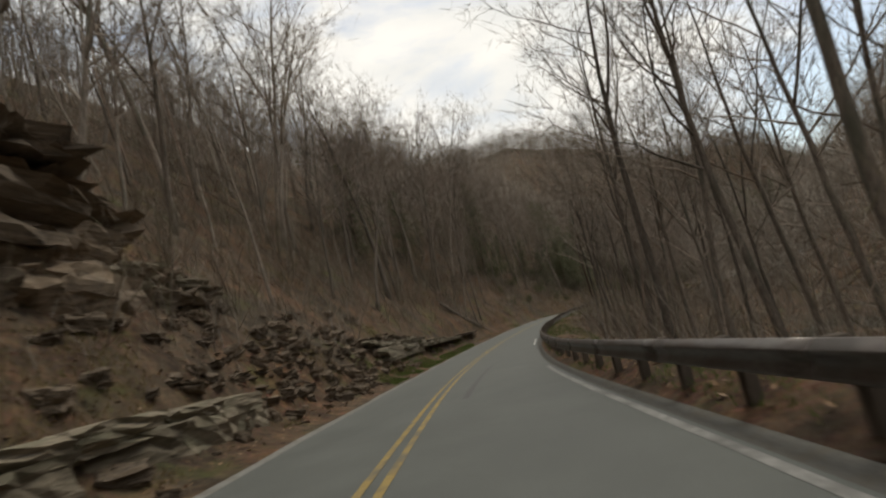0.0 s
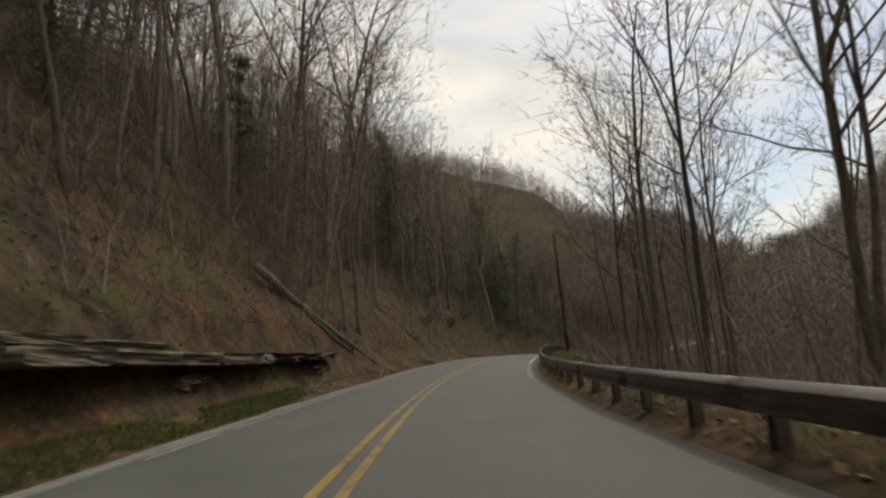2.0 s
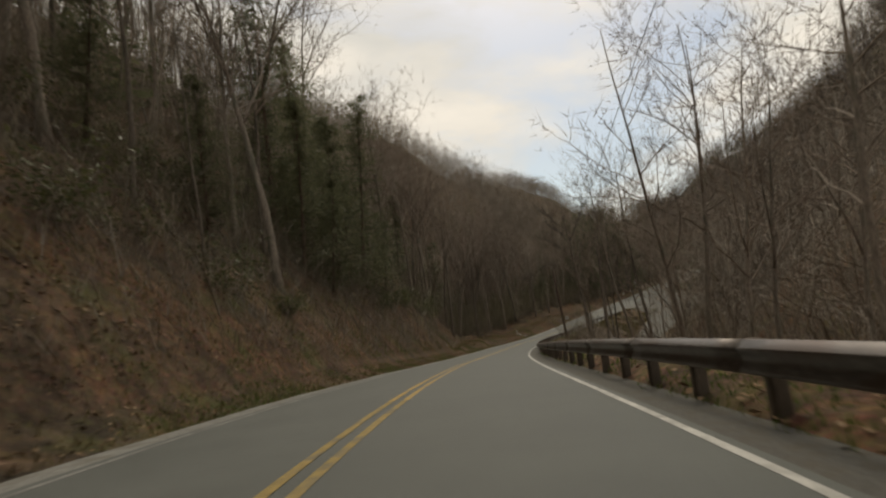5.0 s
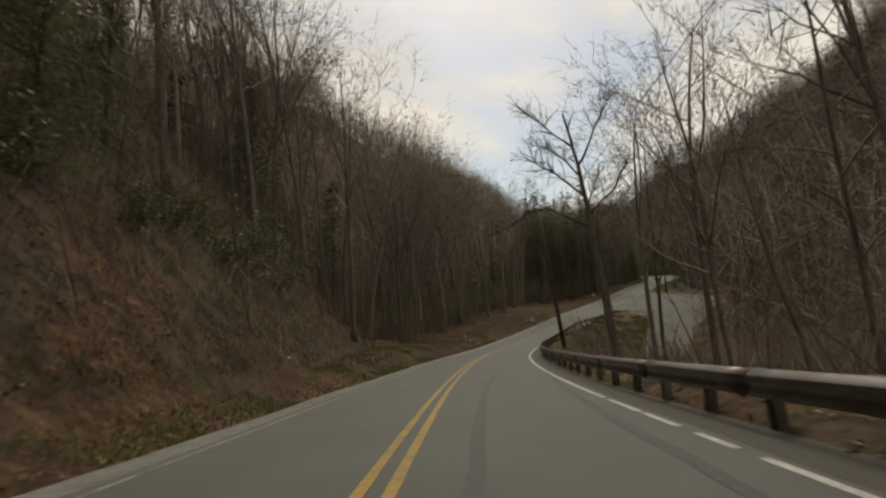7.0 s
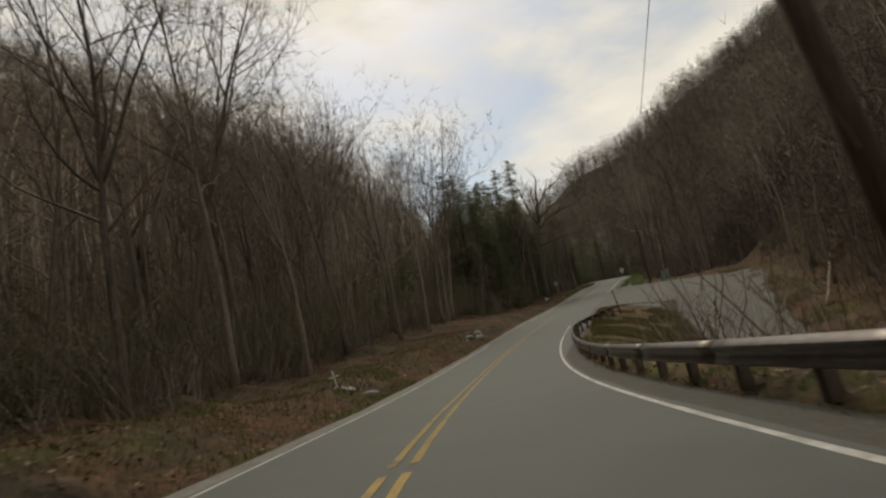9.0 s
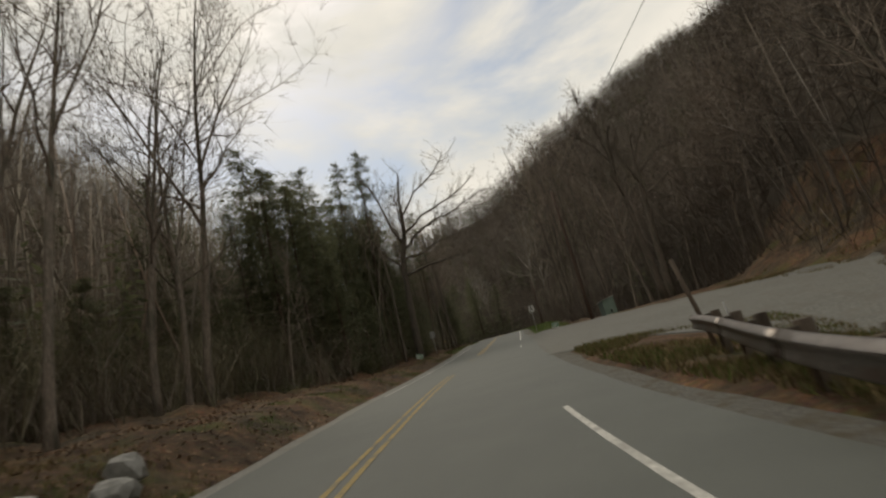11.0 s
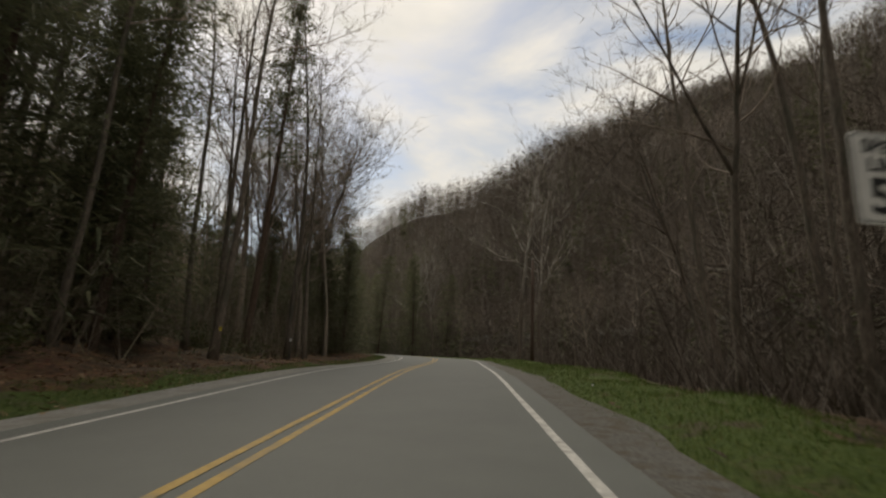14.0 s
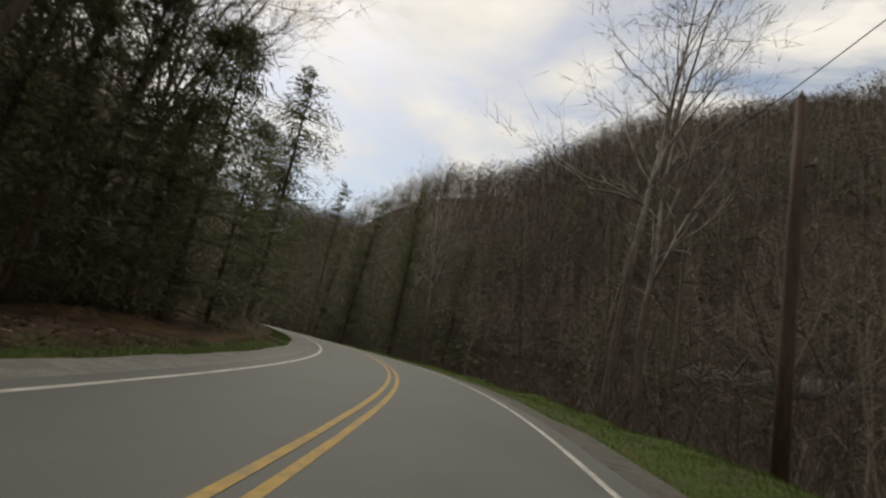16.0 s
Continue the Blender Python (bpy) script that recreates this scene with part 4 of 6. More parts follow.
for s, r, k, size in ((303.6, -7.9, 0, 1.0), (307.0, -9.3, 1, 1.05), (312.9, -7.8, 0, 0.95), (314.8, -7.3, 1, 0.95), (309.5, -12.0, 0, 1.0), (298, -10.5, 1, 1.0), (277.1, -10.4, 1, 0.9), (278.2, -8.7, 0, 0.85), (291, -9.6, 0, 0.95)):
    near_spots.append(plan(s, r))
    STRAIGHT[k].put(s, r, size, s * 31 % 360)
for s, r, k, size in ((185, -11.5, 0, 1.25), (191, -12.5, 2, 1.1), (198, -11.8, 4, 1.2), (206, -12.5, 0, 1.2), (213, -12.0, 4, 1.2), (221, -13, 2, 1.15), (229, -11.8, 4, 1.2), (237, -12, 0, 1.2), (244, -13, 4, 1.2), (209, -17, 2, 1.3), (225, -18, 4, 1.25), (180, -13, 2, 1.2), (171, -12.5, 0, 1.2), (163, -13, 2, 1.1)):
    near_spots.append(plan(s, r))
    BARE_KINDS[k].put(s, r, size, s * 41 % 360)
for s, r, k, size in ((320.5, -9.4, 0, 1.15), (323.5, -11.2, 4, 1.2), (326.5, -8.8, 0, 1.05), (329, -12.0, 2, 1.15), (331.8, -9.8, 4, 1.1), (335.5, -11.5, 0, 1.15), (321.5, -14.0, 2, 1.25), (327.5, -15.0, 4, 1.3), (333.0, -15.5, 0, 1.25), (339.0, -10.8, 4, 1.05)):
    near_spots.append(plan(s, r))
    BARE_KINDS[k].put(s, r, size, s * 61 % 360)
for s, r, k in ((288.6, 26.4, 2), (287.2, 28.0, 4), (246, 25, 4), (239, 24.5, 2), (232, 24.0, 0)):
    near_spots.append(plan(s, r))
    BARE_KINDS[k].put(s, r, 1.05, s * 57 % 360)
scatter(26, 214, 288, 24.5, 40, BARE_KINDS[:5], (0.8, 1.1), gap=2.6)
for s, r, k, size in ((325.5, -13.5, 1, 0.9), (332.0, -12.0, 1, 1.0), (336.0, -10.8, 1, 1.0), (265, -10.5, 1, 0.8), (268.5, -12.0, 1, 0.9), (272, -10.4, 1, 0.75), (276.5, -13, 0, 0.9), (288.5, -13.5, 0, 1.05), (179, -17, 1, 1.0), (194, -17.5, 1, 1.0), (148, -14, 1, 1.0), (265, -15.5, 0, 1.1), (269, -17, 0, 1.25), (272.5, -14.5, 0, 1.15), (293, -11.5, 0, 1.1), (297, -13.2, 0, 1.15), (301, -11.2, 0, 1.0), (305, -14.5, 0, 1.2), (295, -16.5, 0, 1.3), (310, -16, 0, 1.15), (290, -14.8, 0, 1.2)):
    near_spots.append(plan(s, r))
    HEMLOCK[k].put(s, r, size, s * 29 % 360)
for s, r, k, size in ((131, -9.5, 1, 0.9), (135, -13, 0, 1.0), (139, -10, 1, 1.05), (143, -14, 0, 1.0), (147, -10.5, 0, 0.95)):
    near_spots.append(plan(s, r))
    HEMLOCK[k].put(s, r, size, s * 37 % 360)
for s, r, k, size in ((60, -15, 1, 0.95), (76, -16, 1, 0.85), (98, -13, 1, 0.95), (106, -16, 0, 0.9)):
    near_spots.append(plan(s, r))
    HEMLOCK[k].put(s, r, size, s * 43 % 360)
for s, r, k, size in ((374, 9.5, 0, 0.95), (379, 13, 2, 0.9), (384, 9, 0, 1.05), (389, 12, 0, 0.95), (394, 9.5, 2, 0.95), (399, 13, 0, 1.0), (386, 17, 0, 1.05), (377, 18, 0, 0.95), (405, 9, 0, 0.95), (326, -10.6, 1, 0.65), (331, -9.6, 1, 0.7), (335, -8.4, 1, 0.85), (339.5, -8.8, 1, 1.0), (345, -8.3, 1, 0.85)):
    near_spots.append(plan(s, r))
    HEMLOCK[k].put(s, r, size, s * 47 % 360)
for s, r, k, size in ((70.6, -6.2, 3, 1.10), (72.9, -6.3, 1, 1.00), (86.6, -5.5, 5, 0.50), (68.4, -6.9, 3, 0.95)):
    near_spots.append(plan(s, r))
    BARE_KINDS[k].put(s, r, size, s * 53 % 360, (0, 2))
scatter(20, -5, 66, 10.0, 19, [BARE_KINDS[4], BARE_KINDS[0], LEANER[0], LEANER[2]], gap=2.2, tilt=2.5)
scatter(7, 60, 108, 9.5, 17, LEANER, (0.85, 1.1), gap=2.0, tilt=4)
scatter(19, 60, 187, 9.5, 18, [BARE_KINDS[i] for i in (0, 1, 3, 4)], gap=2.8)
scatter(54, -5, 75, -26, -8.5, BARE_KINDS, gap=2.0)
scatter(16, 34, 78, -24, -9.0, BARE_KINDS[:5], (1.05, 1.4), gap=1.8)
scatter(13, 158, 196, -26, -11.0, BARE_KINDS[:5], (1.1, 1.45), gap=1.8)
scatter(16, 78, 110, -22, -9.0, BARE_KINDS[:5], (1.0, 1.3), gap=1.8)
scatter(34, 75, 150, -24, -8.0, BARE_KINDS, gap=2.2)
scatter(16, 150, 196, -24, -10.5, BARE_KINDS, gap=2.2)
scatter(33, 190, 250, -34, -13.0, BARE_KINDS[:5], (1.05, 1.45), gap=2.2)
scatter(22, 192, 262, -34, -14, HEMLOCK[1:2], (0.35, 0.75), gap=2.0)
scatter(12, 262, 292, -28, -13, HEMLOCK, (0.9, 1.2), gap=2.2)
scatter(6, 266, 290, -20, -10.5, HEMLOCK, (0.9, 1.25), gap=2.0)
scatter(13, 286, 318, -24, -10.5, HEMLOCK, (0.9, 1.2), gap=2.3)
scatter(7, 321, 346, -22, -11.5, HEMLOCK[1:2], (0.7, 1.1), gap=2.4)
scatter(12, 316, 350, -20, -10.5, BARE_KINDS[:5], (0.95, 1.2), gap=1.8, tilt=3)
scatter(12, 284, 312, -26, -10.0, STRAIGHT, (0.8, 1.1), gap=2.0)
scatter(14, 250, 335, -22, -9.0, [BARE_KINDS[i] for i in (1, 3, 5)], gap=2.0, tilt=3)
for s, r, k, size in ((286.8, 9.6, 0, 0.98), (283.6, 11.0, 1, 1.05), (290.5, 12.4, 0, 1.05), (282.8, 13.6, 0, 1.0), (294.0, 11.2, 1, 1.1), (298.5, 13.5, 0, 1.02), (303.0, 12.0, 1, 1.08), (296.0, 17.0, 0, 1.1), (288.0, 17.5, 1, 1.12), (305.0, 18.5, 0, 1.1), (311.0, 15.0, 1, 0.95)):
    near_spots.append(plan(s, r))
    STRAIGHT[k].put(s, r, size, s * 31 % 360, (s * 7 % 5 - 2.5, s * 11 % 6 - 3))
SYCAMORE[1].put(371, 11.5, 0.95, 250)
SYCAMORE[0].put(381, 14.5, 0.9, 80)
scatter(8, 283, 308, 9.5, 24, BARE_KINDS, gap=2.4)
scatter(20, 306, 400, 12.0, 28, [BARE_KINDS[i] for i in (1, 3, 5)], (0.55, 0.95), gap=2.6)
scatter(12, 345, 430, -16, -6.5, HEMLOCK[:2], gap=2.5)
scatter(14, 90, 168, -14, -7, SHRUB, (0.7, 1.2), 1.6, 3)
scatter(13, 190, 262, -26, -14, SHRUB, (0.8, 1.4), 2.0, 3)
scatter(20, 96, 165, -16, -8.2, SHRUB, (0.8, 1.5), 1.6, 3)
scatter(9, 96, 160, -13, -8.6, HEMLOCK[1:2], (0.45, 0.7), 2.2, 3)
scatter(14, 250, 336, -15, -9, SHRUB, (0.7, 1.3), 1.6, 3)


# ---- far woods ----
def far_trees(seed, places, tall=(11, 19), pieces=16, thick=0.035):
    """Many simple leafless trees, each a tapered stem with bare branches."""
    rng = np.random.default_rng(seed)
    n = len(places)
    h = rng.uniform(*tall, n)
    stem_r = h * rng.uniform(0.0028, 0.0068, n)
    soup = Soup()
    a = np.arange(3) * 2 * np.pi / 3
    ring = np.stack([np.cos(a), np.sin(a), 0 * a], 1)
    tip = places + np.stack([rng.normal(0, 0.13, n) * h, rng.normal(0, 0.13, n) * h, h], 1)
    bend = rng.uniform(0.3, 0.6, n)
    mid = places + (tip - places) * bend[:, None] + rng.normal(0, 0.035, (n, 3)) * [1, 1, 0] * h[:, None]
    fork = mid + (tip - mid) * rng.uniform(0.6, 1.0, n)[:, None] + rng.normal(0, 0.11, (n, 3)) * [1, 1, 0.2] * h[:, None]
    low, high = places[:, None] - [0, 0, 0.5] + ring * stem_r[:, None, None], mid[:, None] + ring * stem_r[:, None, None] * 0.62
    b = np.arange(n)[:, None] * 8
    soup.add(np.concatenate([low, high, tip[:, None], fork[:, None]], 1).reshape(-1, 3),
             [b + [0, 1, 4, 3], b + [1, 2, 5, 4], b + [2, 0, 3, 5], b + [3, 4, 6], b + [4, 5, 6], b + [5, 3, 6], b + [3, 4, 7], b + [4, 5, 7]])
    for q in range(pieces):
        u = rng.uniform(0.14, 0.98, n)
        k = bend[:, None]
        base = np.where(u[:, None] < k, places + (mid - places) * (u[:, None] / k), mid + ((tip if q % 3 else fork) - mid) * ((u[:, None] - k) / (1 - k)))
        ang = rng.uniform(0, 2 * np.pi, n)
        ln = h * rng.uniform(0.12, 0.30, n) * (1.25 - u)* 1.5
        d = np.stack([np.cos(ang), np.sin(ang), rng.uniform(0.1, 1.2, n)], 1)
        d /= np.linalg.norm(d, axis=1)[:, None]
        end = base + d * ln[:, None]
        w = rng.normal(0, 1, (n, 3))
        w = np.cross(d, w)
        w /= np.linalg.norm(w, axis=1)[:, None]
        wd = (thick * rng.uniform(0.6, 1.3, n))[:, None]
        side = base + d * (ln * 0.45)[:, None]
        d2 = d + w * rng.uniform(0.5, 1.0, n)[:, None]
        end2 = side + d2 * (ln * 0.5)[:, None]
        d3 = d - w * rng.uniform(0.5, 1.0, n)[:, None]
        end3 = side + d3 * (ln * 0.45)[:, None]
        up = np.cross(d, w)
        v = np.stack([base - w * wd, base + w * wd, end, side - up * wd * 0.8, side + up * wd * 0.8, end2, side - up * wd * 0.7, side + up * wd * 0.7, end3], 1)
        b = np.arange(n)[:, None] * 9
        soup.add(v.reshape(-1, 3), np.concatenate([b + [0, 1, 2], b + [3, 4, 5], b + [6, 7, 8]]))
    return soup


def wood_places(seed, n, s0, s1, r0, r1, power=1.0):
    rng = np.random.default_rng(seed)
    s = rng.uniform(s0, s1, n)
    u = rng.random(n) ** power
    r = r0 + (r1 - r0) * u
    keep = ~((s > 206) & (s < 282) & (r > 0) & (r < 24))
    s, r = s[keep], r[keep]
    return np.concatenate([plan(s, r), height(s, r)[:, None]], 1)


def woods(name, seed, places, label, stuff=M_FARTWIG, **kw):
    ob = part(name, far_trees(seed, places, **kw).mesh(name, stuff))
    return tagged(ob, label, "woods", kind="stuff")


LEFT_WOOD = "dense leafless grey-brown woods on the steep hillside"
woods("far_woods", 31, wood_places(31, 2700, -60, 340, -70, -18), LEFT_WOOD, pieces=15, thick=0.026, tall=(13, 22))
woods("far_woods", 32, wood_places(32, 4200, -60, 460, -240, -70), LEFT_WOOD, pieces=11, thick=0.05)
woods("far_woods", 40, wood_places(40, 1500, 440, 640, -280, -70), LEFT_WOOD, pieces=10, thick=0.08)
woods("far_woods", 38, wood_places(38, 1050, -20, 205, 18, 75), "dense leafless woods across the valley", pieces=16, thick=0.034)
woods("far_woods", 33, wood_places(33, 2100, 205, 640, 18, 78), "dense leafless woods across the valley", M_SHADETWIG, pieces=16, thick=0.034)
woods("far_woods", 47, wood_places(47, 2300, 288, 440, 17, 110), "dense leafless woods across the valley", M_SHADETWIG, pieces=14, thick=0.034, tall=(11, 19))
woods("far_woods", 37, wood_places(37, 900, 212, 330, 24, 95), "dense leafless woods on the bluff above the lot", M_SHADETWIG, pieces=16, thick=0.040)
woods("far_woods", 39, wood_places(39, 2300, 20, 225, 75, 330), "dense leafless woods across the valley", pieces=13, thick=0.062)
woods("far_woods", 34, wood_places(34, 6600, 225, 640, 75, 330), "dense leafless woods across the valley", M_SHADETWIG, pieces=12, thick=0.070)
woods("far_woods", 35, wood_places(35, 2400, 330, 640, -90, -9), LEFT_WOOD, pieces=14, thick=0.05)
woods("far_woods", 36, wood_places(36, 1400, 400, 640, 9, 40), LEFT_WOOD, M_SHADETWIG, pieces=14, thick=0.05)


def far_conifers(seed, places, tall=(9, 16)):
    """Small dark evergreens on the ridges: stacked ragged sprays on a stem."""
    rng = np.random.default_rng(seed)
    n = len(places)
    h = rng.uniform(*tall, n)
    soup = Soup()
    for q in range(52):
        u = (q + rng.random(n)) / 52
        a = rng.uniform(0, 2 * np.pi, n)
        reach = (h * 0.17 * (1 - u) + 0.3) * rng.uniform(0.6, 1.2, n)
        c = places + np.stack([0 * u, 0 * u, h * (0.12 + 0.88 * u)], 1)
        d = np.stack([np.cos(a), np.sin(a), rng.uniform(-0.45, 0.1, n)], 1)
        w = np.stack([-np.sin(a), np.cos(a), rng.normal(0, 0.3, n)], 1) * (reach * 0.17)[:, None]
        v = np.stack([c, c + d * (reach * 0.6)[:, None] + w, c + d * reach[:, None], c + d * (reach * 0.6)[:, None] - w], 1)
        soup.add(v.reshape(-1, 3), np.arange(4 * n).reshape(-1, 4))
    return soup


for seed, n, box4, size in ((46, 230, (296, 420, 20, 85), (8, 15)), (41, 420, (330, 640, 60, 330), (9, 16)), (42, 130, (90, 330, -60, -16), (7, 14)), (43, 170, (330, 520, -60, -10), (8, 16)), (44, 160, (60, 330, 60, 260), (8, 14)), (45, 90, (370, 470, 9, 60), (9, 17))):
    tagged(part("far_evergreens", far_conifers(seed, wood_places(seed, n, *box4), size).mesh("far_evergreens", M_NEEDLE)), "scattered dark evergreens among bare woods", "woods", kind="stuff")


# ---- rock ledges on the cut bank ----
def bank_offset(s, h):
    """How far left of the road's middle the bank reaches the height h over the road."""
    r = -np.arange(4.0, 24, 0.1)
    z = height(np.full_like(r, s), r) - float(at(LINE[:, 2], s))
    i = np.argmax(z > h)
    return float(r[i]) if z[i] > h else -9.0


def slab(rng, rough=0.10, stone=M_ROCK, steps=1.0):
    """An angular block of bedded rock with broken ends, one metre each way before it is scaled."""
    bm = bmesh.new()
    bmesh.ops.create_cube(bm, size=1)
    bmesh.ops.subdivide_edges(bm, edges=list(bm.edges), cuts=4, use_grid_fill=True)
    off = Vector((rng.random() * 50, rng.random() * 50, rng.random() * 50))
    beds = [rng.uniform(-0.12, 0.05) * steps for _ in range(5)]
    skew, ends = rng.uniform(-0.10, 0.10) * steps, (rng.uniform(-0.2, 0.2), rng.uniform(-0.2, 0.2))
    for q in bm.verts:
        p = q.co.copy()
        k = noise.cell_vector(p * 3.1 + off) - Vector((0.5, 0.5, 0.5))
        n = noise.noise_vector(p * 2.0 + off) + noise.noise_vector(p * 5.5 + off) * 0.7
        bed = beds[min(4, int((p.z + 0.5) * 4.99))]
        x = p.x + (bed + skew * p.y) * (p.x > 0) + (k.x * 0.9 + n.x) * rough
        y = p.y * (1 - 0.10 * (abs(p.z) > 0.4)) + ends[p.y > 0] * p.x * abs(p.y) + (k.y * 0.8 + n.y) * rough
        q.co = Vector((x, y, p.z + (k.z * 0.8 + n.z * 0.7) * rough))
    me = bpy.data.meshes.new("rock")
    bm.to_mesh(me)
    bm.free()
    me.materials.append(stone)
    return me


def outcrop():
    rng = random.Random(8)

    def lay(owner, stock, s, h, r, size, tip=5, yaw=10):
        x, y = plan(s, r)
        t = at(RIGHT, s)
        return part("rock", rng.choice(stock), owner, m=pose(x, y, float(at(LINE[:, 2], s)) + h, rng.uniform(-tip, tip) * 0.5, rng.uniform(-tip, tip), math.degrees(math.atan2(t[1], t[0])) + rng.uniform(-yaw, yaw)) @ Matrix.Diagonal((*size, 1)))

    def strata(owner, stock, s0, s1, h0, h1, face, thick, long, uneven=0.25, chance=1.0, tip=3, yaw=6):
        """Beds of rock one over another; face(s, h) is how far left of the road they break off."""
        h = h0
        while h < h1:
            lz, shift = rng.uniform(*thick), rng.uniform(-uneven, uneven)
            s = s0 + rng.uniform(0, 0.8)
            while s < s1(h) if callable(s1) else s < s1:
                ly = rng.uniform(*long)
                if rng.random() < chance:
                    m = s + ly / 2
                    front = face(m, h) + shift + rng.uniform(-uneven, uneven) * 0.7
                    deep = max(1.3, min(5.0, front - bank_offset(m, h + lz) + 0.9))
                    lay(owner, stock, m, h + lz / 2, front - deep / 2, (deep, ly * 1.10, lz * rng.uniform(0.95, 1.2)), tip, yaw)
                s += ly
            h += lz * 0.93

    dark = [slab(rng, 0.10) for _ in range(14)]
    pale = [slab(rng, 0.055, M_PALEROCK) for _ in range(10)]
    rubble = [slab(rng, 0.20) for _ in range(10)]
    flat = [slab(rng, 0.032, M_PALEROCK, 0.22) for _ in range(8)]
    massive = [slab(rng, 0.13, M_PALEROCK) for _ in range(6)]
    # broken strata of the low dark ledge
    ledge = thing("rock_ledge", Matrix.Identity(4), "dark layered sandstone ledge in the road bank", "rock")
    strata(ledge, dark + rubble, 14.5, 36, 0.35, 2.5, lambda s, h: bank_offset(s, h) - 0.02, (0.16, 0.42), (0.5, 1.8), 0.24, 0.50, 6, 16)
    for _ in range(250):
        s = rng.triangular(6, 42, 25)
        r = -rng.triangular(3.8, 8.6, 5.4)
        k = rng.uniform(0.10, 0.55) * (1 if r < -4.6 else 0.45)
        h = float(height(s, r)) - float(at(LINE[:, 2], s))
        lay(ledge, rubble, s, h + k * 0.04, r, (k * 1.2, k * rng.uniform(0.8, 1.8), k * rng.uniform(0.4, 0.8)), 22, 90)
    # pale thick bed, then the thin overhanging lip
    bed = thing("rock_bed", Matrix.Identity(4), "pale flat-faced sandstone bed overhanging the bank", "rock")
    for h, lz, s0, s1, back, short, long in ((1.20, 0.42, 33.4, 44.0, 0.06, 2.6, 4.6), (1.62, 0.46, 33.0, 44.4, 0.0, 2.8, 5.0), (1.96, 0.22, 33.6, 45.0, 0.10, 2.0, 4.4), (2.16, 0.18, 32.6, 43.4, 0.34, 1.4, 3.6), (2.34, 0.18, 32.0, 42.0, 0.62, 1.0, 2.8), (2.54, 0.16, 32.0, 40.6, 0.95, 0.8, 2.2)):
        s = s0
        while s < s1 - 0.6:
            e = min(s + rng.uniform(short, long), s1)
            lay(bed, flat if h < 2.2 else flat + dark, (s + e) / 2, h + rng.uniform(-0.02, 0.02), -6.05 - back + rng.uniform(-0.07, 0.07), (1.95, (e - s) * 1.03, lz * rng.uniform(0.98, 1.10)), 1.6, 2.5)
            s = e
    s = 44.4
    while s < 65:
        ly = rng.uniform(1.6, 3.8) if s < 57 else rng.uniform(0.8, 2.0)
        fade = 1 - step(s, 58, 68) * 0.4
        lift = float(key(s, (44, 1.42), (50, 1.32), (56, 1.2), (70, 1.1)))
        lay(bed, flat if s < 58 else dark, s + ly / 2, lift + rng.uniform(-0.03, 0.03), -6.05 + rng.uniform(-0.12, 0.12), (2.1, ly * 1.04, rng.uniform(0.26, 0.34) * fade), 2.2, 4)
        if s < 52:
            lay(bed, flat, s + ly / 2, lift + 0.26, -6.35 + rng.uniform(-0.1, 0.1), (2.0, ly * 0.9, 0.18), 2.5, 4)
        if rng.random() < 0.35:
            lay(bed, dark, s + ly / 2, 0.70 + rng.uniform(-0.1, 0.2), -5.95 + rng.uniform(-0.1, 0.1), (1.4, ly * 0.5, 0.34), 4, 6)
        s += ly
    # low massive face beside the road, with a pale broken rim
    foot = thing("mossy_rock", Matrix.Identity(4), "low mossy grey-green rock face beside the road", "rock")
    strata(foot, massive, 1.5, 14.3, 0.0, 0.6, lambda s, h: -4.80, (0.86, 0.96), (1.6, 3.2), 0.08, 1.0, 3, 6)
    strata(foot, massive + flat, 2.5, 14.0, 0.84, 1.20, lambda s, h: -4.88, (0.40, 0.46), (1.2, 2.6), 0.10, 0.95, 3, 6)
    # cliff above the road, and a smaller outcrop beyond it
    crag = thing("rock_crag", Matrix.Identity(4), "dark broken rock crag jutting from the hillside", "rock")
    strata(crag, dark + rubble, 6.5, lambda h: 14.0 - 0.55 * max(0.0, h - 6.0), 2.9, 8.0, lambda s, h: -7.7 - 0.12 * (h - 3), (0.50, 1.35), (1.2, 3.2), 0.36, 0.95, 6, 14)
    strata(crag, pale + rubble, 15.2, lambda h: 20.5 - 0.8 * abs(h - 5.6), 4.6, 6.5, lambda s, h: bank_offset(s, h) + 0.5, (0.30, 0.60), (0.7, 1.8), 0.30, 0.9, 8, 16)


outcrop()


# ---- fallen logs ----
def fallen_log(seed, a, b, r0, r1, label, stubs=6, lift=0.0):
    rng = np.random.default_rng(seed)
    a, b = np.array(ground_point(a[0], a[1], r0 * 0.8)), np.array(ground_point(b[0], b[1], r1 * 0.8 + lift))
    n = 12
    u = np.linspace(0, 1, n)[:, None]
    p = a * (1 - u) + b * u + rng.normal(0, 0.03, (n, 3)) - np.array([0, 0, 0.25]) * (np.sin(u * 3.1) * 0.5)
    ob = thing("fallen_log", pose(*a), label, "log")
    part("trunk", Soup().add(*tube(p - a, np.linspace(r0, r1, n) * rng.uniform(0.9, 1.1, n), 8)).mesh("trunk", M_BARK, True), ob)
    for q in range(stubs):
        i = rng.integers(2, n - 1)
        sp, sr = limb(rng, p[i] - a, np.array([rng.normal(), rng.normal(), 0.8]), rng.uniform(0.5, 1.8), 0.04, 0.012, 4, 0.15, 0.0)
        part("branch_stub", Soup().add(*tube(sp, sr, 5)).mesh("branch_stub", M_BARK), ob)


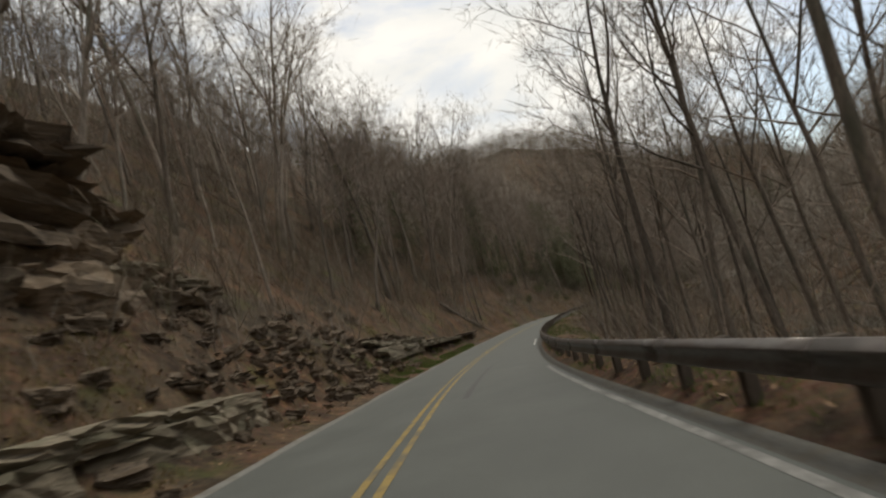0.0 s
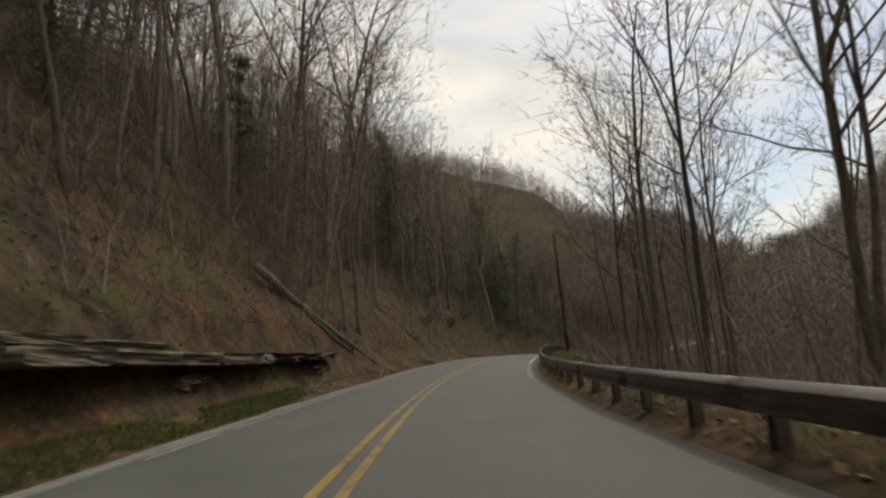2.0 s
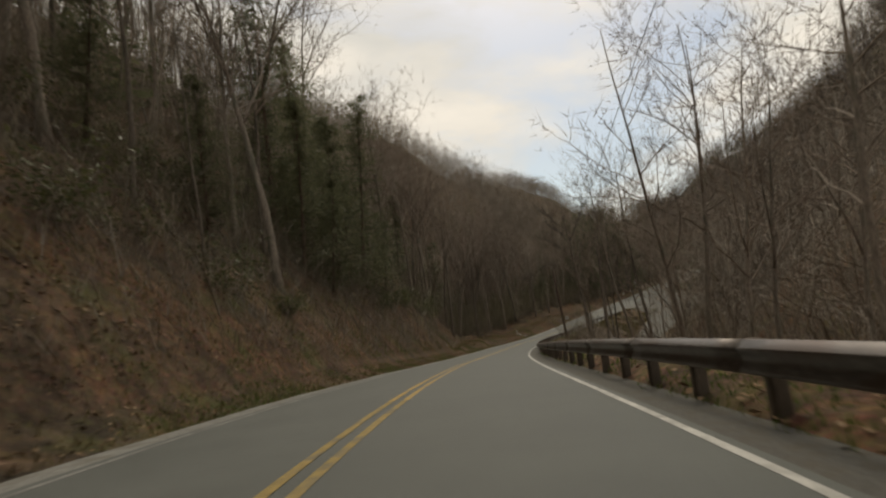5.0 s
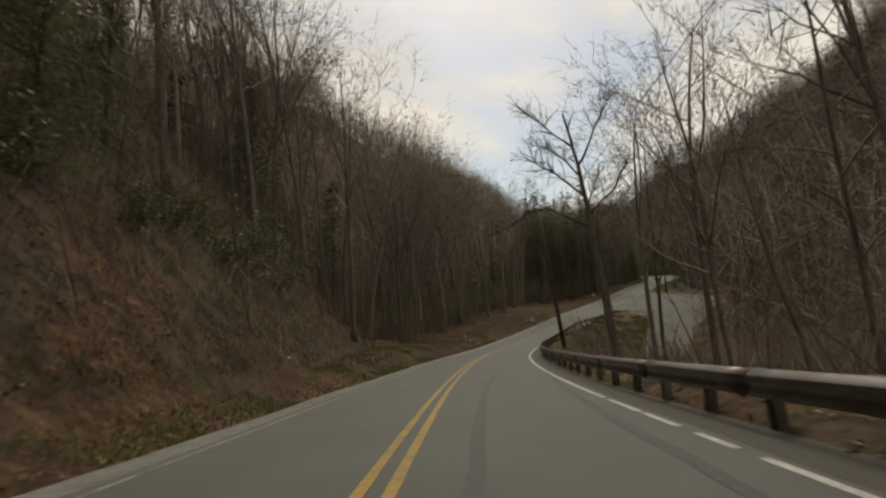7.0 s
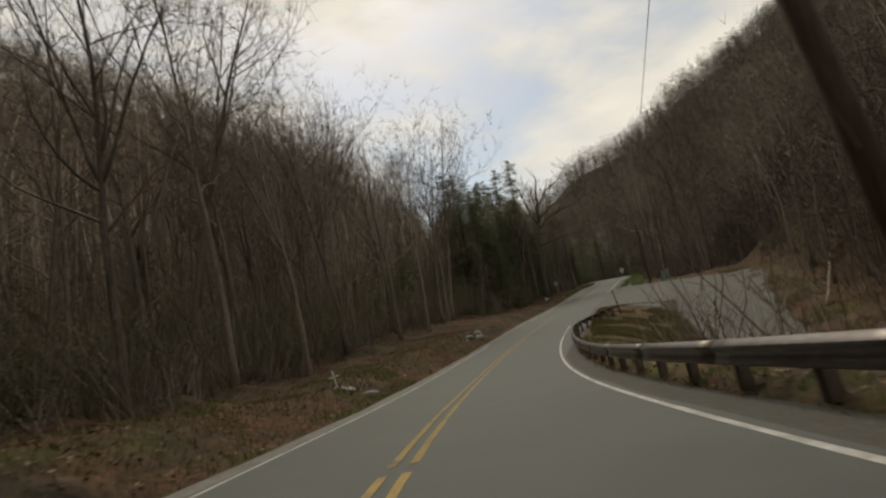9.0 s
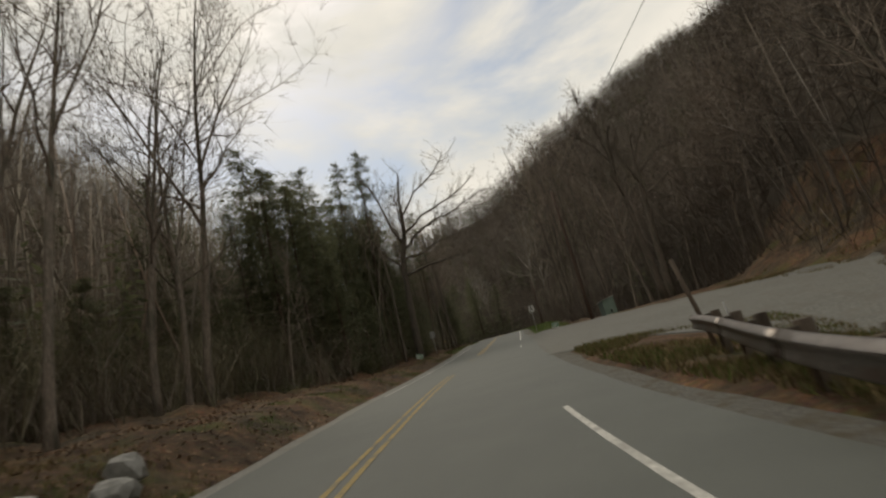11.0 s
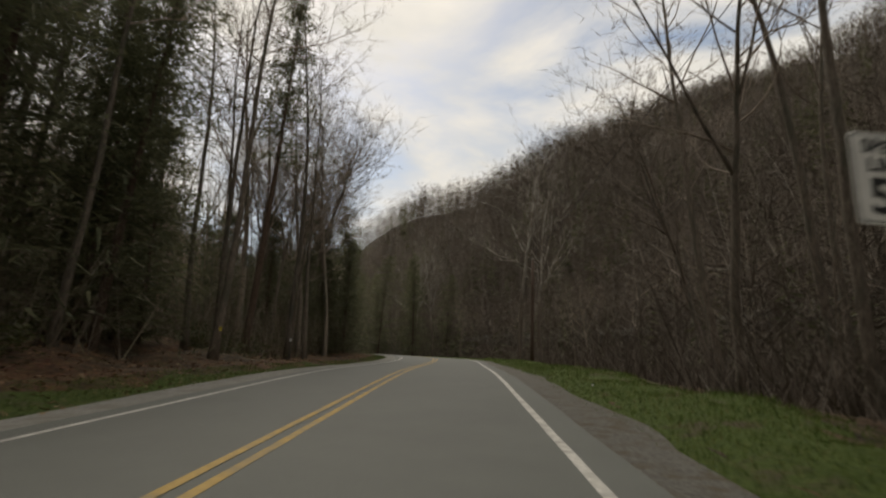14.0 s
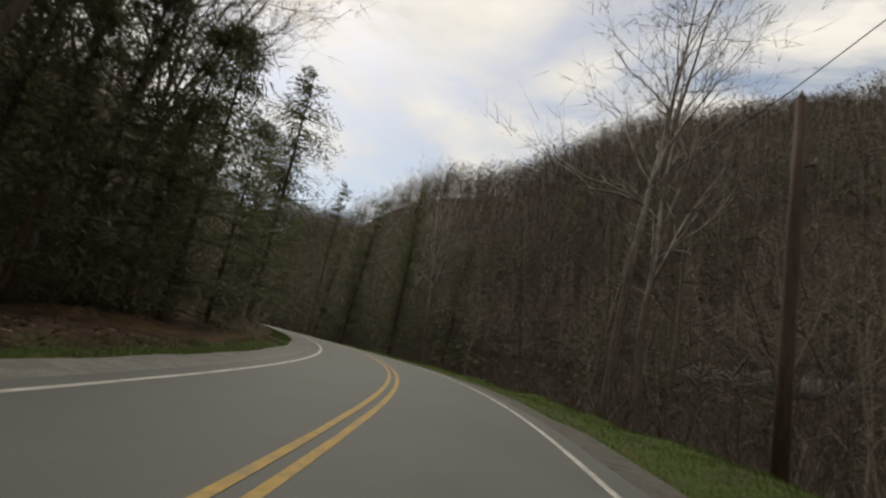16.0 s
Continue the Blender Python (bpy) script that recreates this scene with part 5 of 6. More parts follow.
fallen_log(1, (71.9, -5.1), (64.2, -8.3), 0.09, 0.21, "long mossy fallen log lying down the leafy bank", 8, 0.45)
fallen_log(2, (70.2, -5.3), (66.5, -6.9), 0.05, 0.08, "thin fallen trunk lying down the leafy bank", 3, 0.15)
fallen_log(6, (226.5, 21.5), (233, 24.6), 0.13, 0.09, "dark dead trunk leaning on the slope above the lot", 2, 2.2)
fallen_log(3, (84.5, -6.0), (81.5, -8.2), 0.10, 0.13, "short fallen log in leaf litter", 2)
fallen_log(4, (118.0, -9.0), (113.0, -14.0), 0.10, 0.16, "dark fallen log on the bank", 3)
fallen_log(5, (201.0, -8.5), (197.0, -14.0), 0.05, 0.10, "thin dead trunk lying in the woods", 4)


# ---- utility poles and wires ----
def utility_pole(s, r, h, tilt=(0, 0), label="dark brown timber utility pole beside the road", arm=True, rad=0.15):
    ob = thing("utility_pole", facing(s, r, -0.1) @ pose(0, 0, 0, *tilt, 0), label, "utility pole", "roadside utility poles")
    part("pole", Soup().add(*tube([(0, 0, -0.6), (0, 0, h * 0.3), (0, 0, h * 0.65), (0, 0, h)], [rad * 1.15, rad, rad * 0.9, rad * 0.75], 12)).mesh("pole", M_POLE, True), ob)
    part("pole_cap", Soup().add(*tube([(0, 0, h - 0.02), (0, 0, h + 0.04)], [rad * 0.82, rad * 0.5], 12)).mesh("pole_cap", M_POLE), ob)
    if arm:
        br = part("bracket", Soup().add(*tube([(0.0, 0, h - 1.9), (0.28, 0, h - 1.75), (0.42, 0, h - 1.72)], [0.035, 0.035, 0.03], 6)).mesh("bracket", M_POLE), ob)
        part("insulator", Soup().add(*tube([(0, 0, 0), (0, 0, 0.05), (0, 0, 0.09), (0, 0, 0.16)], [0.03, 0.05, 0.035, 0.02], 8)).mesh("insulator", M_CONCRETE), br, m=pose(0.42, 0, h - 1.70))
    part("insulator", Soup().add(*tube([(0, 0, 0), (0, 0, 0.06), (0, 0, 0.10), (0, 0, 0.18)], [0.03, 0.06, 0.04, 0.02], 8)).mesh("insulator", M_CONCRETE), ob, m=pose(0, 0, h + 0.04))
    return ob


POLES = [(92.3, 5.35, 10.6, (0, -2)), (185.6, 5.8, 10.4, (0, -4.8)), (271, 9.9, 12.5, (2, 0.5)), (329.0, 8.1, 9.0, (0, 1.5))]
for q in POLES:
    utility_pole(q[0], q[1], q[2], q[3])


def wire(a, b, sag, name="overhead_wire"):
    u = np.linspace(0, 1, 14)[:, None]
    p = np.array(a) * (1 - u) + np.array(b) * u
    p[:, 2] -= sag * 4 * (u * (1 - u))[:, 0]
    ob = part(name, Soup().add(*tube(p - p[0], np.full(14, 0.014), 5)).mesh(name, M_WIRE), m=pose(*p[0]))
    tagged(ob, "thin black overhead wire slung between poles", "wire")


tops = [ground_point(s, r, h + 0.05) for s, r, h, _ in POLES]
tops = [ground_point(-20, 7.0, 9.5)] + tops + [ground_point(372, 14, 9.5)]
for a, b in zip(tops, tops[1:]):
    wire(a, b, 0.8)


# ---- signs, shed and small things by the lot ----
def text_mesh(body, size, material, depth=0.002):
    c = bpy.data.curves.new("lettering", "FONT")
    c.body, c.size, c.extrude, c.align_x, c.align_y = body, size, depth, "CENTER", "CENTER"
    c.offset = size * 0.022
    t = bpy.data.objects.new("lettering", c)
    scene.collection.objects.link(t)
    me = bpy.data.meshes.new_from_object(t.evaluated_get(bpy.context.evaluated_depsgraph_get()))
    bpy.data.objects.remove(t)
    me.materials.clear()
    me.materials.append(material)
    return me


def plate(w, h, t, material, name, corner=0.04):
    """An upright plate with rounded corners, its face to -y."""
    bm = bmesh.new()
    pts = []
    for cx, cz, a0 in ((w / 2 - corner, h / 2 - corner, 0), (-w / 2 + corner, h / 2 - corner, 90), (-w / 2 + corner, -h / 2 + corner, 180), (w / 2 - corner, -h / 2 + corner, 270)):
        for k in range(4):
            a = radians(a0 + k * 30)
            pts.append((cx + corner * math.cos(a), 0, cz + corner * math.sin(a)))
    f = bm.faces.new([bm.verts.new(p) for p in pts])
    e = bmesh.ops.extrude_face_region(bm, geom=[f])
    bmesh.ops.translate(bm, vec=(0, t, 0), verts=[v for v in e["geom"] if isinstance(v, bmesh.types.BMVert)])
    bmesh.ops.recalc_face_normals(bm, faces=list(bm.faces))
    me = bpy.data.meshes.new(name)
    bm.to_mesh(me)
    bm.free()
    me.materials.append(material)
    return me


def channel(h, material=M_GALV):
    p = np.array([(0, 0, -0.5), (0, 0, h)], float)
    return Soup().add(*sweep([(-0.04, 0), (-0.025, 0), (-0.02, 0.03), (0.02, 0.03), (0.025, 0), (0.04, 0), (0.025, 0.042), (-0.025, 0.042)], p, np.tile([1.0, 0, 0], (2, 1)), np.tile([0, 1.0, 0], (2, 1)))).mesh("sign_post", material)


def speed_sign(s, r):
    ob = thing("speed_limit_sign", facing(s, r, 0, 4) @ pose(0, 0, 0, 0, 3, 0), "white speed limit 55 sign on a steel post", "road sign")
    part("sign_post", channel(2.94), ob, "galvanised steel post", pose(0, 0.03, 0))
    face = part("sign_face", plate(0.61, 0.762, 0.004, M_SIGNWHITE, "sign_face"), ob, "white reflective face with black lettering", pose(0, 0, 2.56))
    rim = plate(0.575, 0.725, 0.001, M_SIGNBLACK, "border")
    part("border", rim, face, m=pose(0, -0.0015, 0))
    part("border_field", plate(0.553, 0.703, 0.001, M_SIGNWHITE, "border_field"), face, m=pose(0, -0.003, 0))
    for body, size, z in (("SPEED", 0.155, 0.255), ("LIMIT", 0.155, 0.10), ("55", 0.40, -0.165)):
        part("lettering", text_mesh(body, size, M_SIGNBLACK), face, m=pose(0, -0.0062, z, 90, 0, 0))


speed_sign(285.0, 5.25)


def sign_back(s, r):
    ob = thing("road_sign", facing(s, r, 0, 176), "grey back of a road sign on a steel post", "road sign")
    part("sign_post", channel(2.75), ob, m=pose(0, 0.03, 0))
    part("sign_face", plate(0.61, 0.762, 0.004, M_GALV, "sign_face"), ob, m=pose(0, 0, 2.35))


sign_back(286.0, -6.6)


def yard_sign(s, r, turn, lean):
    ob = thing("yard_sign", facing(s, r, 0, turn) @ pose(0, 0, 0, 0, lean, 0), "green and white campaign yard sign on wire legs", "yard sign", "campaign yard signs")
    for x in (-0.24, 0.24):
        part("wire_leg", Soup().add(*tube([(x, 0.004, -0.25), (x, 0.004, 0.36)], [0.004, 0.004], 5)).mesh("wire_leg", M_GALV), ob)
    board = part("board", plate(0.66, 0.46, 0.008, M_SIGNWHITE, "board", 0.01), ob, "white corrugated board with green field", pose(0, 0, 0.37))
    part("green_field", plate(0.60, 0.28, 0.001, M_SIGNGREEN, "green_field", 0.01), board, m=pose(0, -0.0022, -0.02))
    part("green_band", plate(0.60, 0.05, 0.001, M_SIGNGREEN, "green_band", 0.01), board, m=pose(0, -0.0022, 0.185))
    for x, z, w, h in ((-0.03, 0.0, 0.44, 0.10), (-0.05, -0.11, 0.30, 0.045)):
        part("text_bar", plate(w, h, 0.001, M_SIGNWHITE, "text_bar", 0.005), board, m=pose(x, -0.0045, z))


yard_sign(273.3, 6.75, -12, 4)
yard_sign(274.3, -6.6, 14, 18)


def shed(s, r):
    ob = thing("utility_shed", facing(s, r, -0.02, 10) @ Matrix.Scale(0.84, 4), "small faded green shed with sloping tin roof", "shed")
    w, d, h0, h1 = 1.35, 1.7, 1.75, 2.0

    def wall(pts, thick, material, name, label=""):
        bm = bmesh.new()
        f = bm.faces.new([bm.verts.new(p) for p in pts])
        n = (Vector(pts[1]) - Vector(pts[0])).cross(Vector(pts[2]) - Vector(pts[0])).normalized()
        e = bmesh.ops.extrude_face_region(bm, geom=[f])
        bmesh.ops.translate(bm, vec=-n * thick, verts=[v for v in e["geom"] if isinstance(v, bmesh.types.BMVert)])
        bmesh.ops.recalc_face_normals(bm, faces=list(bm.faces))
        me = bpy.data.meshes.new(name)
        bm.to_mesh(me)
        bm.free()
        me.materials.append(material)
        return part(name, me, ob, label)
    x, y = w / 2, d / 2
    front = wall([(-x, -y, 0), (x, -y, 0), (x, -y, h1), (-x, -y, h0)], 0.04, M_GREENPAINT, "front_wall", "pale green painted front")
    wall([(x, y, 0), (-x, y, 0), (-x, y, h0), (x, y, h1)], 0.04, M_GREENPAINT, "back_wall")
    wall([(-x, y - 0.042, 0), (-x, -y + 0.042, 0), (-x, -y + 0.042, h0), (-x, y - 0.042, h0)], 0.04, M_DARKGREEN, "side_wall", "dark green side wall")
    wall([(x, -y + 0.042, 0), (x, y - 0.042, 0), (x, y - 0.042, h1), (x, -y + 0.042, h1)], 0.04, M_DARKGREEN, "side_wall")
    rise = math.degrees(math.atan2(h1 - h0, w))
    roof = part("roof", Soup().add(*box(w + 0.3, d + 0.3, 0.035, (0, 0, 0), 0.008)).mesh("roof", M_TIN), ob, "weathered pale tin roof", pose(0, 0, (h0 + h1) / 2 + 0.006, 0, -rise, 0))
    for k in range(9):
        part("roof_rib", Soup().add(*box(0.03, d + 0.28, 0.02, (0, 0, 0), 0.005)).mesh("roof_rib", M_TIN), roof, m=pose(-0.72 + k * 0.18, 0, 0.036))
    for k in range(6):
        z = h0 + (h1 - h0) * (k + 0.5) / 6
        part("batten", Soup().add(*box(0.035, 0.012, z - 0.06, (0, 0, 0), 0.003)).mesh("batten", M_GREENPAINT), front, m=pose(-x + 0.11 + k * 0.225, -y - 0.0065, 0.02))
    part("meter_box", Soup().add(*box(0.16, 0.10, 0.36, (0, 0, 0), 0.012)).mesh("meter_box", M_SIGNBLACK), ob, "dark meter box on the front wall", pose(0.02, -y - 0.064, 0.22))


shed(275.4, 12.1)


def marker_post(s, r, h, tilt, name, label, material, rad=0.05):
    ob = thing(name, facing(s, r, -0.3) @ pose(0, 0, 0, *tilt, 0), label, "post")
    part("shaft", Soup().add(*tube([(0, 0, 0), (0, 0, h + 0.3)], [rad, rad * 0.9], 8)).mesh("shaft", material), ob)
    return ob


marker_post(233.2, 7.5, 2.3, (0, -7), "timber_post", "leaning grey timber post at the rail's end", M_POST, 0.06)
marker_post(234.6, 8.6, 1.1, (2, -5), "metal_post", "short thin grey metal post on the grass island", M_GALV, 0.03)
marker_post(262, -7.2, 0.8, (2, 3), "stake", "short orange-brown wooden stake on the bank", M_POST, 0.03)


def lump(rng, material, sx, sy, sz, name):
    bm = bmesh.new()
    bmesh.ops.create_icosphere(bm, subdivisions=2, radius=0.5)
    for v in bm.verts:
        k = 1 + 0.35 * noise.noise(v.co * 2.3 + Vector((rng.random() * 30, 0, 0)))
        v.co = Vector((v.co.x * sx * k, v.co.y * sy * k, v.co.z * sz * k))
    me = bpy.data.meshes.new(name)
    bm.to_mesh(me)
    bm.free()
    me.materials.append(material)
    return me


def trunk_tag(s, r, h, stone, label):
    ob = part("marker_tag", plate(0.10, 0.16, 0.004, stone, "marker_tag", 0.01), m=facing(s, r, h, 0))
    tagged(ob, label, "marker")


trunk_tag(303.4, -7.62, 1.25, M_TAG, "small yellow marker tag nailed to a trunk")
trunk_tag(312.7, -7.58, 1.1, M_LITTER, "small white marker tag nailed to a trunk")
lr = random.Random(77)
for s, r, z in ((229.6, -4.7, 0.55), (230.4, -5.0, 0.7), (227.8, -5.1, 0.4)):
    ob = part("concrete_block", lump(lr, M_CONCRETE, 0.9, 0.7, z, "concrete_block"), m=facing(s, r, z * 0.25, lr.uniform(0, 90)))
    tagged(ob, "rough pale chunk of concrete beside the road", "rubble", "concrete chunks")


def wayside_cross(s, r):
    ob = thing("memorial_cross", facing(s, r, 0, 20) @ pose(0, 0, 0, 0, -9, 0), "small leaning white wooden cross on the leafy verge", "cross")
    part("upright", Soup().add(*box(0.07, 0.03, 1.0, (0, 0, -0.25), 0.006)).mesh("upright", M_LITTER), ob)
    part("crossbar", Soup().add(*box(0.42, 0.03, 0.07, (0, -0.031, 0.46), 0.006)).mesh("crossbar", M_LITTER), ob)


wayside_cross(202.2, -5.8)
fr = random.Random(41)
for k in range(11):
    ob = part("white_flower", lump(fr, M_LITTER, fr.uniform(0.10, 0.2), fr.uniform(0.10, 0.2), 0.11, "white_flower"), m=facing(202.2 + fr.uniform(-0.35, 0.4), -5.5 + fr.uniform(-0.3, 0.45), 0.04, fr.uniform(0, 180)))
    tagged(ob, "white artificial flower head lying below the cross", "flower", "flowers below the cross")
ob = part("grey_stone", lump(lr, M_CONCRETE, 0.75, 0.35, 0.28, "grey_stone"), m=facing(202.6, -4.6, 0.06, 20))
tagged(ob, "flat grey stone lying on the leafy verge", "stone")
for s, r, w in ((209, -4.8, 0.3), (214, -4.6, 0.25), (296.5, 5.6, 0.22), (158, -5.6, 0.25), (166, -5.4, 0.2), (226.5, -5.0, 0.3)):
    ob = part("litter", lump(lr, M_LITTER, w * 0.6, w * 0.28, w * 0.3, "litter"), m=facing(s, r, w * 0.1, lr.uniform(0, 180)))
    tagged(ob, "crumpled pale litter lying on the leafy verge", "litter", "roadside litter")


# ---- skid marks ----
def skid(way, width=0.17):
    s = np.arange(way[0][0], way[-1][0] + 0.1, 0.5)
    r = key(s, *way)
    tagged(part("trim_skid_mark", strip("trim_skid_mark", s, r - width / 2 + wob(s, 1.1, 0.03), r + width / 2 + wob(s + 30, 1.3, 0.03), M_TYRE, 0.0035)), "dark tyre skid mark on the asphalt", "skid mark", kind="structure")


skid([(131, 2.32), (139, 2.62), (147, 2.78), (153, 3.0), (161, 3.5)])
skid([(141, 0.74), (148, 0.92), (154, 1.12), (161, 1.5)])
skid([(14, 0.82), (19, 1.02), (25, 1.28)], 0.17)


# ---- turf beside the road, undergrowth, leaves and grass ----
def turf(name, s0, s1, r0, r1, label):
    s = np.arange(s0, s1, 0.8)
    a, b = r0 + wob(s, 1.3, 0.18), r1 + wob(s + 20, 1.9, 0.5)
    u = np.linspace(0, 1, 9)
    rg = a[:, None] * (1 - u) + b[:, None] * u
    sg = np.repeat(s[:, None], 9, 1)
    v = np.concatenate([plan(sg, rg), (height(sg, rg) + 0.02 - 0.06 * (u > 0.95) - 0.08 * (1 - step(sg, s0, s0 + 3)))[..., None]], -1).reshape(-1, 3)
    i, j = np.meshgrid(np.arange(len(s) - 1), np.arange(8), indexing="ij")
    q = (i * 9 + j).ravel()
    f = np.stack([q, q + 1, q + 10, q + 9], 1)
    tagged(part(name, Soup().add(v, f if r1 < r0 else f[:, ::-1].copy()).mesh(name, M_VERGE, True)), label, "verge", kind="structure")


turf("pavement_verge_right", 276, 450, 4.75, 8.4, "green grass verge beside the gravel shoulder")
turf("pavement_verge_left", 286, 450, -4.3, -5.3, "green grass verge below the wooded bank")

def brush(seed, n, s0, s1, r0, r1, tall=(0.8, 3.6), stems=3):
    """Bare thin bushes: a few fine stems from each root."""
    rng = np.random.default_rng(seed)
    s, r = rng.uniform(s0, s1, n), rng.uniform(r0, r1, n)
    keep = ~((s > 206) & (s < 282) & (r > 0) & (r < 22.8)) & (np.abs(r) > 5.4)
    s, r = s[keep], r[keep]
    base = np.concatenate([plan(s, r), height(s, r)[:, None]], 1)
    n = len(s)
    h = rng.uniform(*tall, n)
    soup = Soup()
    for _ in range(stems):
        d = np.stack([rng.normal(0, 0.45, n), rng.normal(0, 0.45, n), np.ones(n)], 1)
        mid = base + d * (h * 0.55)[:, None] * rng.uniform(0.7, 1.1, n)[:, None]
        tip = mid + (d + rng.normal(0, 0.3, (n, 3))) * (h * 0.45)[:, None]
        side = mid + (d + rng.normal(0, 0.9, (n, 3))) * (h * 0.35)[:, None]
        w = rng.normal(0, 1, (n, 3)) * [1, 1, 0.1]
        w /= np.linalg.norm(w, axis=1)[:, None]
        t = (0.006 + 0.005 * h)[:, None]
        v = np.stack([base - w * t, base + w * t, mid + w * t * 0.6, mid - w * t * 0.6, tip, side], 1)
        b = np.arange(n)[:, None] * 6
        soup.add(v.reshape(-1, 3), [b + [0, 1, 2, 3], b + [3, 2, 4], b + [3, 2, 5]])
    return soup


def brush_patch(seed, *args, label="bare brown brush and saplings on the bank", stuff=M_FARTWIG, **kw):
    tagged(part("undergrowth", brush(seed, *args, **kw).mesh("undergrowth", stuff)), label, "undergrowth", kind="stuff")


brush_patch(61, 2000, -30, 158, -26, -6.2)
brush_patch(60, 800, 158, 215, -26, -12.0)
brush_patch(62, 1100, 195, 345, -26, -12.4, tall=(0.8, 4.5))
brush_patch(63, 3400, -30, 214, 6.4, 34)
brush_patch(64, 3000, 283, 440, 8.5, 40, stuff=M_SHADETWIG)
brush_patch(67, 2400, 208, 290, 23, 46, label="bare brown brush on the slope above the lot", stuff=M_SHADETWIG, tall=(1.0, 4.0))
brush_patch(68, 40, 197, 206, 6.8, 10.5, label="bare bushes rising behind the guardrail", tall=(1.5, 2.9))
brush_patch(69, 2800, 95, 165, -12, -5.6, tall=(0.3, 1.3), stems=2)
brush_patch(70, 1100, -5, 95, -12, -5.8, tall=(0.3, 1.3), stems=2)
brush_patch(65, 1500, 345, 450, -24, -6.4)
brush_patch(66, 3600, -40, 340, -62, -26, tall=(1.5, 6))


def thicket(seed, n, s0, s1, r0, r1, tall=(1.4, 5.0), stems=6, stuff=M_THICKET, label="dense fuzzy bare thicket among the tree trunks"):
    """Bare understorey bushes: crooked stems that fork into fine side twigs."""
    rng = np.random.default_rng(seed)
    s, r = rng.uniform(s0, s1, n), rng.uniform(r0, r1, n)
    p = plan(s, r)
    keep = (value_noise(p[:, 0] / 6.5, p[:, 1] / 6.5, seed) > -0.35) & ~((s > 206) & (s < 282) & (r > 0) & (r < 23)) & (np.abs(r) > 6.0)
    s, r = s[keep], r[keep]
    base = np.concatenate([plan(s, r), height(s, r)[:, None] - 0.05], 1)
    n = len(s)
    h = rng.uniform(*tall, n)
    soup = Soup()
    for _ in range(stems):
        d = np.stack([rng.normal(0, 0.38, n), rng.normal(0, 0.38, n), np.ones(n)], 1)
        mid = base + d * (h * rng.uniform(0.35, 0.55, n))[:, None]
        d2 = d + rng.normal(0, 0.35, (n, 3))
        tip = mid + d2 * (h * rng.uniform(0.3, 0.5, n))[:, None]
        w = rng.normal(0, 1, (n, 3)) * [1, 1, 0.1]
        w /= np.linalg.norm(w, axis=1)[:, None]
        t = (0.006 + 0.0035 * h)[:, None]
        cols = [base - w * t, base + w * t, mid + w * t * 0.7, mid - w * t * 0.7, tip]
        faces = [[3, 2, 4]]
        for q in range(5):
            u = rng.uniform(0.1, 0.95, n)[:, None]
            b = mid * (1 - u) + tip * u if q > 1 else base * (0.6 - 0.6 * u) + mid * (0.4 + 0.6 * u)
            e = b + (d2 * 0.5 + rng.normal(0, 0.75, (n, 3))) * (h * rng.uniform(0.12, 0.28, n))[:, None]
            k = len(cols)
            cols += [b - w * t * 0.7, b + w * t * 0.7, e]
            faces.append([k, k + 1, k + 2])
        m = len(cols)
        i = np.arange(n)[:, None] * m
        soup.add(np.stack(cols, 1).reshape(-1, 3), [i + [0, 1, 2, 3]] + [i + f for f in faces])
    tagged(part("undergrowth", soup.mesh("undergrowth", stuff)), label, "undergrowth", kind="stuff")


thicket(161, 950, -10, 100, -30, -8.5)
thicket(162, 1300, 95, 200, -30, -9.2)
thicket(163, 1200, 180, 262, -28, -14.5, (1.6, 5.5))
thicket(168, 260, 205, 262, -17, -13, (1.2, 3.6), 6)
thicket(169, 900, 194, 264, -27, -13, (2.5, 6.5), 8, stuff=M_BUDDING, label="olive-brown budding thicket among the tree trunks")
thicket(170, 520, 4, 74, -17, -7.4, (0.9, 3.0), 6)
thicket(171, 420, 110, 160, -17, -7.6, (0.9, 3.2), 6)
thicket(164, 900, 255, 345, -24, -8.5)
thicket(165, 900, -10, 205, 7.0, 22, (1.2, 4.0))
thicket(167, 1300, 290, 430, 22, 60, (1.5, 6.0), 5, stuff=M_SHADETWIG)
thicket(166, 1100, 283, 400, 9.0, 24, (1.2, 4.5), stuff=M_SHADETWIG)


def flat_bits(seed, n, s0, s1, r0, r1, size, material, name, label, bias=1.0, upright=0.0):
    rng = np.random.default_rng(seed)
    s = rng.uniform(s0, s1, n)
    r = r0 + (r1 - r0) * rng.random(n) ** bias
    keep = ~((s > 214) & (s < 281) & (r > 0))
    s, r = s[keep], r[keep]
    n = len(s)
    c = np.concatenate([plan(s, r), height(s, r)[:, None] + rng.uniform(0.005, 0.05, n)[:, None]], 1)
    a = rng.uniform(0, 2 * np.pi, n)
    x = np.stack([np.cos(a), np.sin(a), rng.normal(0, 0.35, n)], 1)
    y = np.stack([-np.sin(a), np.cos(a), rng.normal(0, 0.35, n)], 1)
    k = rng.uniform(0.5, 1.0, n)[:, None] * size
    v = np.stack([c - x * k, c - y * k * 0.6, c + x * k, c + y * k * 0.6], 1)
    tagged(part(name, Soup().add(v.reshape(-1, 3), np.arange(4 * n).reshape(-1, 4)).mesh(name, material)), label, "leaves", kind="stuff")


